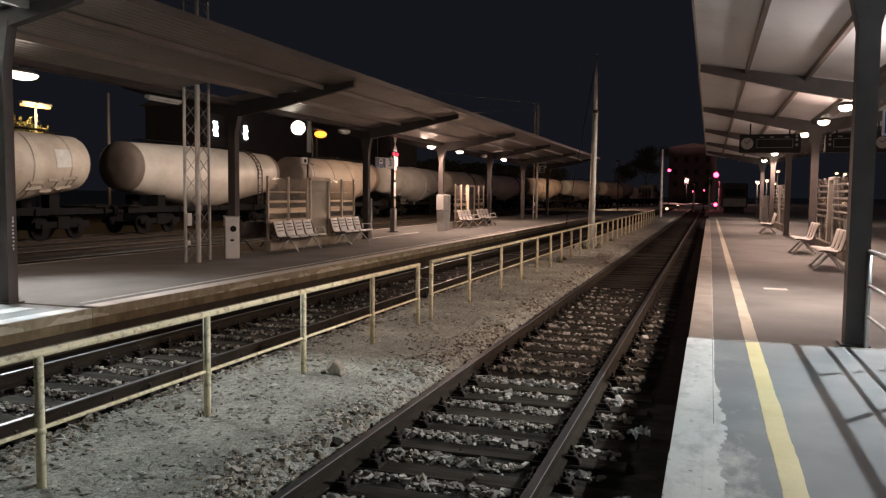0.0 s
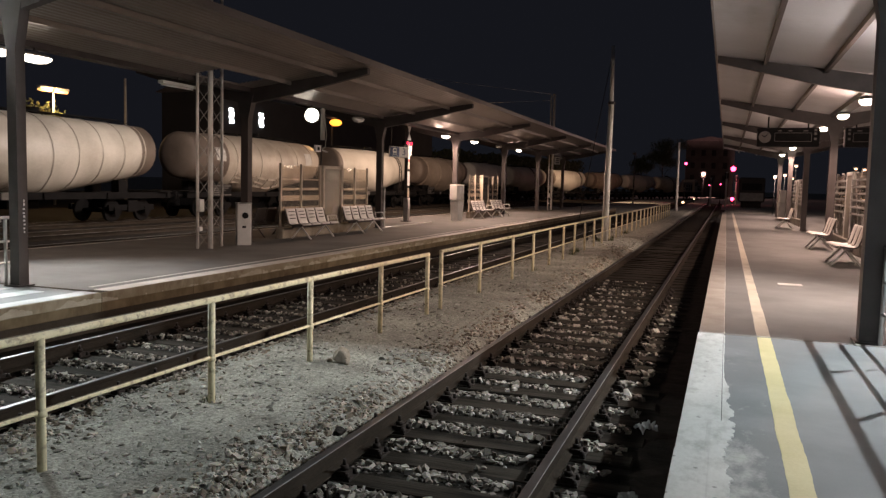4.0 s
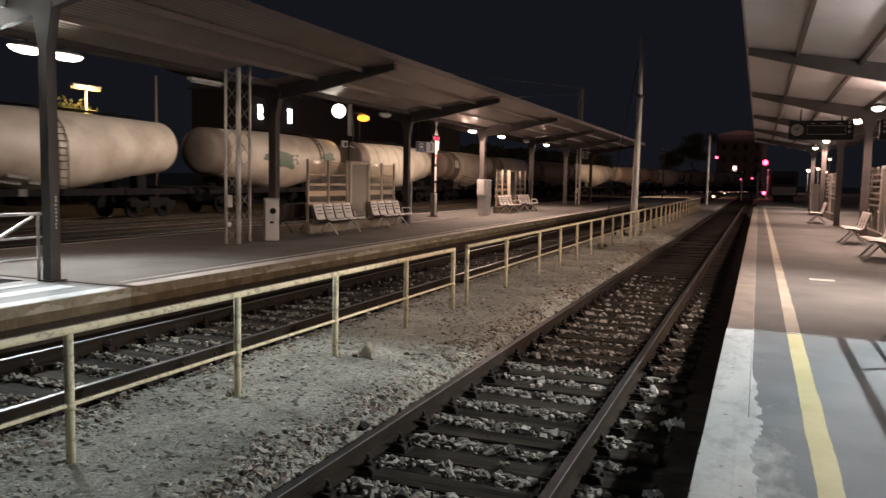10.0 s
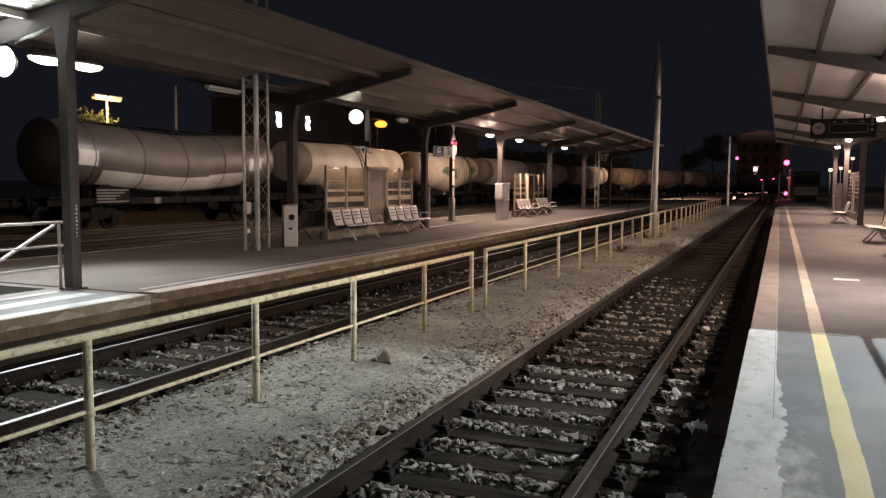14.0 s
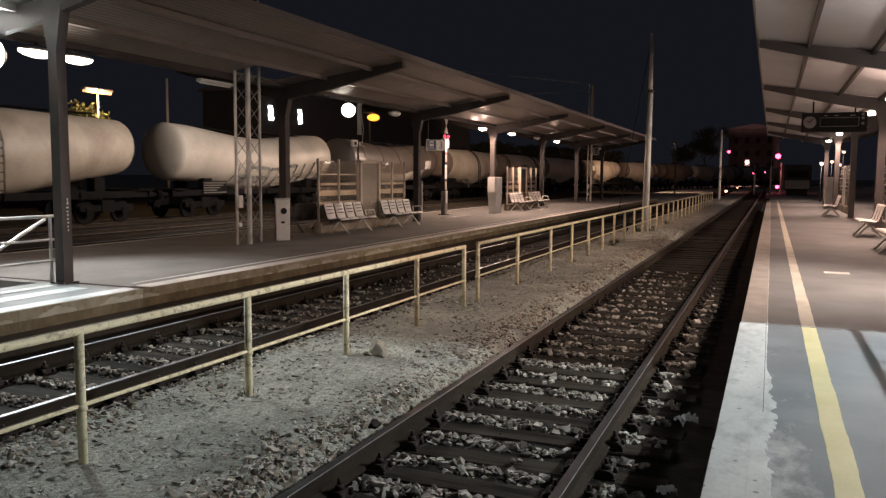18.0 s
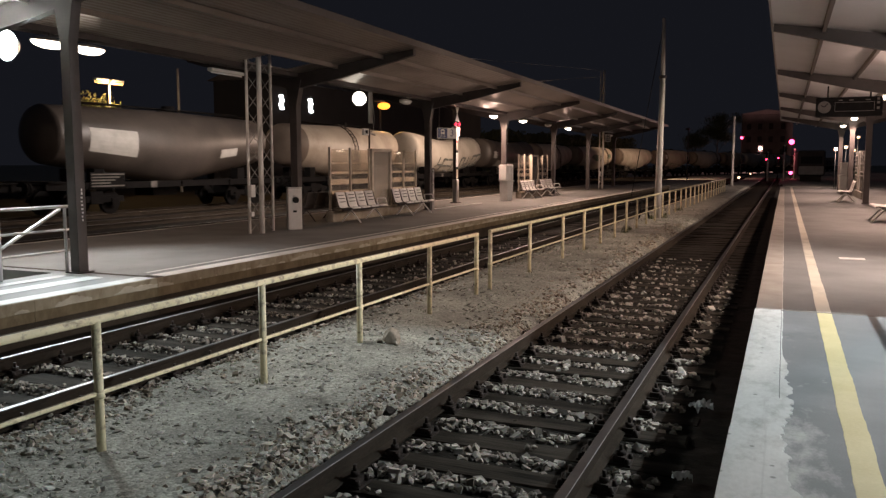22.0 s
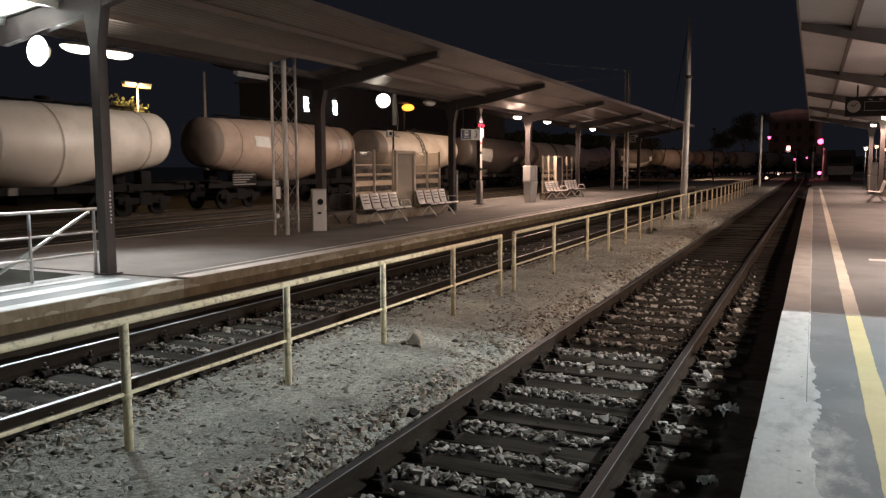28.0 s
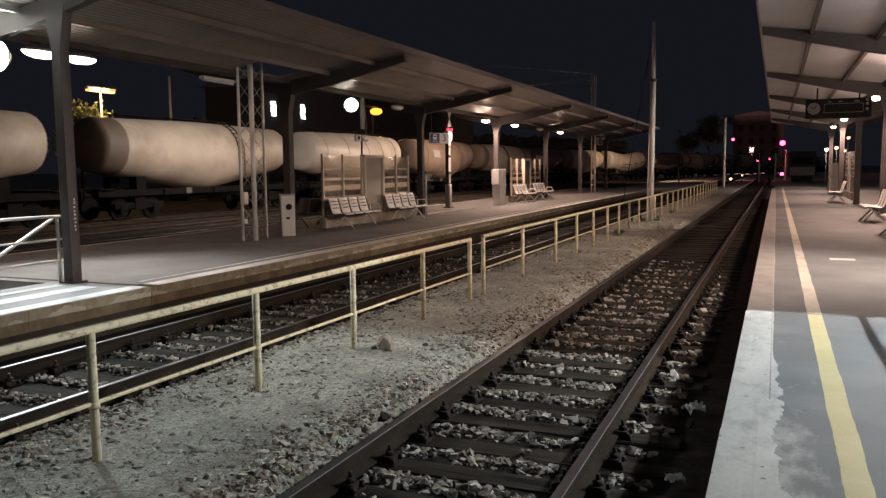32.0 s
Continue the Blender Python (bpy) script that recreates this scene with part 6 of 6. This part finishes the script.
def wagon(pitch, style, label, hoops=0, ladder=None, patches=(), cap=False, scrawl=(), blobs=(), faint=False, sag=0.0):
    """Bogie tank wagon, its middle at the origin, pitch metres over the buffers."""
    t = thing("tank_wagon", label, "tank wagon", "wagons of the goods train")
    L = pitch - 3.0
    tank = part("tank", shared("tank:%.1f%s%.1f" % (L, style, sag), lambda: tank_shell(L, sag), TANKS[style]), None, t)
    if cap:
        for s in ((-1,) if cap in ("rear", "rear_end") else (-1, 1)):
            bm = B()
            seg, ring = 32, []
            R, C = belly(L, L, sag)
            steps = [(math.sin(k / 6 * math.pi / 2) * (R + 0.014), L / 2 + 0.355 * math.cos(k / 6 * math.pi / 2), C) for k in range(1, 7)]
            if cap:
                e = L / 2 - {"wide": 0.9, "rear": 2.3, "rear_end": 0.85}.get(cap, 0.3)
                R, C = belly(e, L, sag)
                steps.append((R + 0.014, e, C))
            for q, y, c in steps:
                ring.append([bm.verts.new((q * math.cos(2 * math.pi * i / seg), s * y, c + q * math.sin(2 * math.pi * i / seg))) for i in range(seg)])
            bm.faces.new(ring[0])
            for a, b in zip(ring, ring[1:]):
                for i in range(seg):
                    f = bm.faces.new((a[i], a[(i + 1) % seg], b[(i + 1) % seg], b[i]))
                    f.smooth = True
            part("end_cap", bm, CAP_SHADED, tank, "darker brown tank end")
    for i in range(hoops):
        y = -L / 2 + L * (i + 0.5) / hoops
        part("hoop", hoop(y, L, sag=sag), TANKS[style], tank)
    part("walkway", shared("walkway:%.1f" % L, lambda: walkway_mesh(L * 0.8), FRAME), None, t, at=pose(0, 0, -sag * 0.5))
    part("manhole", rod(B(), (0, 0.5, TZ + TR - sag - 0.05), (0, 0.5, TZ + TR - sag + 0.22), 0.28, 16), FRAME, tank)
    part("underframe", shared("underframe:%.1f" % pitch, lambda: frame_mesh(pitch - 1.2), FRAME), None, t)
    for s in (-1, 1):
        b = part("bogie", shared("bogie", bogie_mesh, FRAME), None, t, at=pose(0, s * (pitch / 2 - 2.9), 0))
        for y in (-0.9, 0.9):
            part("wheelset", shared("wheelset", wheel_mesh, FRAME), None, b, at=pose(0, y, 0))
        for x in (-0.88, 0.88):
            part("buffer", rod(rod(B(), (x, s * (pitch / 2 - 0.65), 1.06), (x, s * (pitch / 2 - 0.1), 1.06), 0.09, 10), (x, s * (pitch / 2 - 0.1), 1.06), (x, s * (pitch / 2 - 0.04), 1.06), 0.24, 16), FRAME, t)
        part("end_platform", bevelled(-1.3, 1.3, s * (pitch / 2 - 1.0) - 0.4, s * (pitch / 2 - 1.0) + 0.4, 1.24, 1.30, 0.01), FRAME, t)
    if ladder is not None:
        part("ladder", shared("ladder:%.1f %.1f" % (L, ladder), lambda: ladder_mesh(ladder, L), IRON), None, t, at=pose(0, ladder, 0))
    else:
        part("handrail", shared("handrail:%.1f %.1f" % (L, sag), lambda: handrail_mesh(L, sag), FRAME), None, t)
    for (y0, y1, a0, a1, m) in patches:
        part("placard" if m is PLACARD else "paint_patch", on_shell(y0, y1, a0, a1, L, sag=sag), m, tank)
    for (yc, ac, ry, ra, seed) in blobs:
        bm = B()
        rings = []
        for k, lift in ((0.02, 0.012), (0.5, 0.012), (1.0, 0.012), (1.0, -0.01)):
            ring = []
            for i in range(40):
                w = 2 * math.pi * i / 40
                q = k * (1 + 0.55 * noise.noise(Vector((2.2 * math.cos(w), 2.2 * math.sin(w), seed * 3.7))))
                ring.append(bm.verts.new(round_at(yc + ry * q * math.cos(w), L, ac + ra * q * math.sin(w), lift, sag)))
            rings.append(ring)
        bm.faces.new(rings[0])
        for a, b in zip(rings, rings[1:]):
            for i in range(40):
                bm.faces.new((a[i], a[(i + 1) % 40], b[(i + 1) % 40], b[i]))
        part("paint_patch", bm, GREEN, tank, "grey-green painted-over patch")
    for (y0, y1, a0, a1, seed) in scrawl:
        rng = random.Random(seed)
        bm = B()
        y = y0
        mid = (a0 + a1) / 2
        while y < y1:
            w = rng.uniform(0.75, 1.05)
            spots = [(y + w * u, a) for a in (a0, mid, a1) for u in (0.08, 0.88)]
            lines = rng.sample([(0, 4), (1, 5), (4, 5), (2, 3), (0, 1), (0, 2), (3, 5)], 4)
            for i, j in lines:
                (ya, aa), (yb, ab) = [(p + 0.006 * (q - mid) + rng.uniform(-0.04, 0.04), q + rng.uniform(-2, 2)) for p, q in (spots[i], spots[j])]
                for k in range(5):
                    pa, pb = [round_at(ya + (yb - ya) * q, L, aa + (ab - aa) * q, 0.008, sag) for q in (k / 5, (k + 1) / 5)]
                    bar(bm, pa, pb, 0.19, 0.02) if (i - j) % 2 == 0 else bar(bm, pa, pb, 0.02, 0.16)
            y += w * (1.0 if rng.random() < 0.8 else 1.6)
        tagged(part("graffiti", bm, FAINT if faint else GRAFFITI, tank, "faded spray-painted scrawl" if faint else "dark spray-painted scrawl"), kind="stuff")
    part("data_plate", bevelled(1.14, 1.16, -1.9, -1.55, 0.98, 1.24, 0.004), FADED_INK, t)
    if ladder is None:                        # board of faded lines under the rear of the tank
        board = part("data_board", bevelled(1.15, 1.18, -5.0, -3.3, 1.02, 1.62, 0.006), FRAME, t)
        for i in range(5):
            part("caption_bar", box(B(), 1.179, 1.186, -4.95, -3.35 - 0.23 * ((i * 7) % 4), 1.07 + 0.11 * i, 1.125 + 0.11 * i), FADED_INK, board)
    return t


# middle of each wagon at the start, its length over buffers and its look
TRAIN = []
GAPS = [27.33, 12.42, -2.70, -17.40, -32.84, -48.40, -63.61, -78.42, -93.50, -108.07, -122.44, -136.33, -151.28, -166.2]
for a, b in zip(GAPS, GAPS[1:]):
    TRAIN.append(((a + b) / 2, a - b))
AHEAD = [(27.33 + 14.9 * (i + 0.5), 14.9) for i in range(8)]

LOOKS = [
    dict(style="beige", label="beige tank wagon with white placards and dark scrawl", hoops=6, cap="rear", patches=((4.1, 5.0, -5, 28, PLACARD), (-4.6, -3.9, -5, 25, PLACARD)), scrawl=((-3.0, 5.4, -48, -27, 3),), faint=True),
    dict(style="white", label="pale ribbed tank wagon with brown ends", hoops=9, cap="wide"),
    dict(style="beige", label="beige tank wagon with green painted patches and a ladder", ladder=3.2, cap="rear_end", blobs=((-1.0, 1, 1.35, 15, 4), (4.2, 2, 0.75, 13, 9))),
    dict(style="beige", label="plain beige tank wagon with a side ladder and a dark scribble", ladder=-0.4, cap="rear_end", scrawl=((-2.3, -1.0, -58, -45, 5),)),
    dict(style="dark", label="dark tank wagon with a pale lower band and placards", hoops=5, sag=0.26, patches=((-4.6, 1.5, -60, -26, TANKS["grey"]), (1.5, 4.2, -60, -22, TANKS["grey"]), (4.3, 5.3, -20, 6, PLACARD), (-5.8, -4.9, -20, 6, PLACARD))),
    dict(style="white", label="white tank wagon with large black graffiti", sag=0.42, scrawl=((-2.6, 5.2, -52, -10, 8),)),
    dict(style="beige", label="plain beige tank wagon with a side ladder", ladder=-0.6, cap="rear_end"),
    dict(style="dark", label="black tank wagon with a large white placard", patches=((-4.9, -2.7, -26, 17, PLACARD), (2.3, 3.6, -24, -8, PLACARD))),
    dict(style="beige", label="plain beige tank wagon with a side ladder", ladder=-0.8, cap="rear_end"),
    dict(style="brown", label="rust-brown tank wagon with placards", hoops=4, cap=True, patches=((-3.4, -2.4, 0, 22, PLACARD), (3.9, 4.8, -4, 22, TANKS["grey"]))),
    dict(style="white", label="pale tank wagon with faint ribs", hoops=5),
    dict(style="beige", label="plain beige tank wagon with a side ladder", ladder=1.6, cap="rear_end"),
    dict(style="beige", label="plain beige tank wagon with a side ladder", ladder=0.0),
]
AHEAD_LOOKS = [
    dict(style="white", label="smooth pale tank wagon with a side ladder", ladder=3.4, cap=True),
    dict(style="tan", label="tan tank wagon with welded hoops and brown ends", cap="wide", hoops=5),
    dict(style="grey", label="grey tank wagon with dark graffiti", hoops=3, scrawl=((0.4, 5.2, -50, -22, 12),)),
    dict(style="beige", label="plain beige tank wagon with a side ladder", ladder=0.0),
]
WAGONS = []
for (y, p), lk in zip(TRAIN, LOOKS):
    WAGONS.append((wagon(p, **lk), y))
for i, (y, p) in enumerate(AHEAD):
    WAGONS.append((wagon(p, **AHEAD_LOOKS[i % 4]), y))


def locomotive():
    """Diesel locomotive at the head of the train: two hoods and a cab on one frame."""
    t = thing("locomotive", "dull grey-brown diesel locomotive at the head of the train", "locomotive")
    part("underframe", bevelled(-1.35, 1.35, -7.4, 7.4, 0.95, 1.35, 0.05), FRAME, t)
    for y0, y1, h in ((-7.0, 0.6, 3.35), (3.1, 7.0, 3.1)):
        part("hood", bevelled(-1.0, 1.0, y0, y1, 1.35, h, 0.12, 2), PLASTER, t)
        for k in range(4):
            y = y0 + (y1 - y0) * (k + 0.5) / 4
            part("grille", bevelled(1.0, 1.02, y - 0.36, y + 0.36, 1.7, h - 0.45, 0.01), FRAME, t)
    cab = part("cab", bevelled(-1.4, 1.4, 0.6, 3.1, 1.35, 3.95, 0.14, 2), PLASTER, t)
    for y in (0.95, 2.0):
        part("window", bevelled(1.395, 1.42, y, y + 0.75, 2.65, 3.4, 0.02), BLACK, cab)
    for s in (-1, 1):
        b = part("bogie", shared("bogie", bogie_mesh, FRAME), None, t, at=pose(0, s * 4.4, 0))
        for y in (-0.9, 0.9):
            part("wheelset", shared("wheelset", wheel_mesh, FRAME), None, b, at=pose(0, y, 0))
        part("handrail", tube(B(), [(1.3, s * 7.3, 1.35), (1.3, s * 7.3, 2.3), (1.3, s * 3.4, 2.3)], 0.025, 6), WHITE, t)
        for x in (-0.88, 0.88):
            part("buffer", rod(B(), (x, s * 7.4, 1.06), (x, s * 7.9, 1.06), 0.2, 14), FRAME, t)
    return t


WAGONS.append((locomotive(), 27.33 + 14.9 * 8 + 8.0))


def motions():
    """The goods train rolls away, slowly gaining speed."""
    for ob, y0 in WAGONS:
        rows = []
        for k in range(33):
            t = float(k)
            y = y0 + 4.298 * t + 0.0451 * t * t - 0.000313 * t ** 3
            h = 4.5
            a, b = track_x(y - h), track_x(y + h)
            rows.append((t, pose((a + b) / 2, y, 0, 0, 0, -math.degrees(math.atan2(b - a, 2 * h)))))
        walk(ob, rows)


motions()
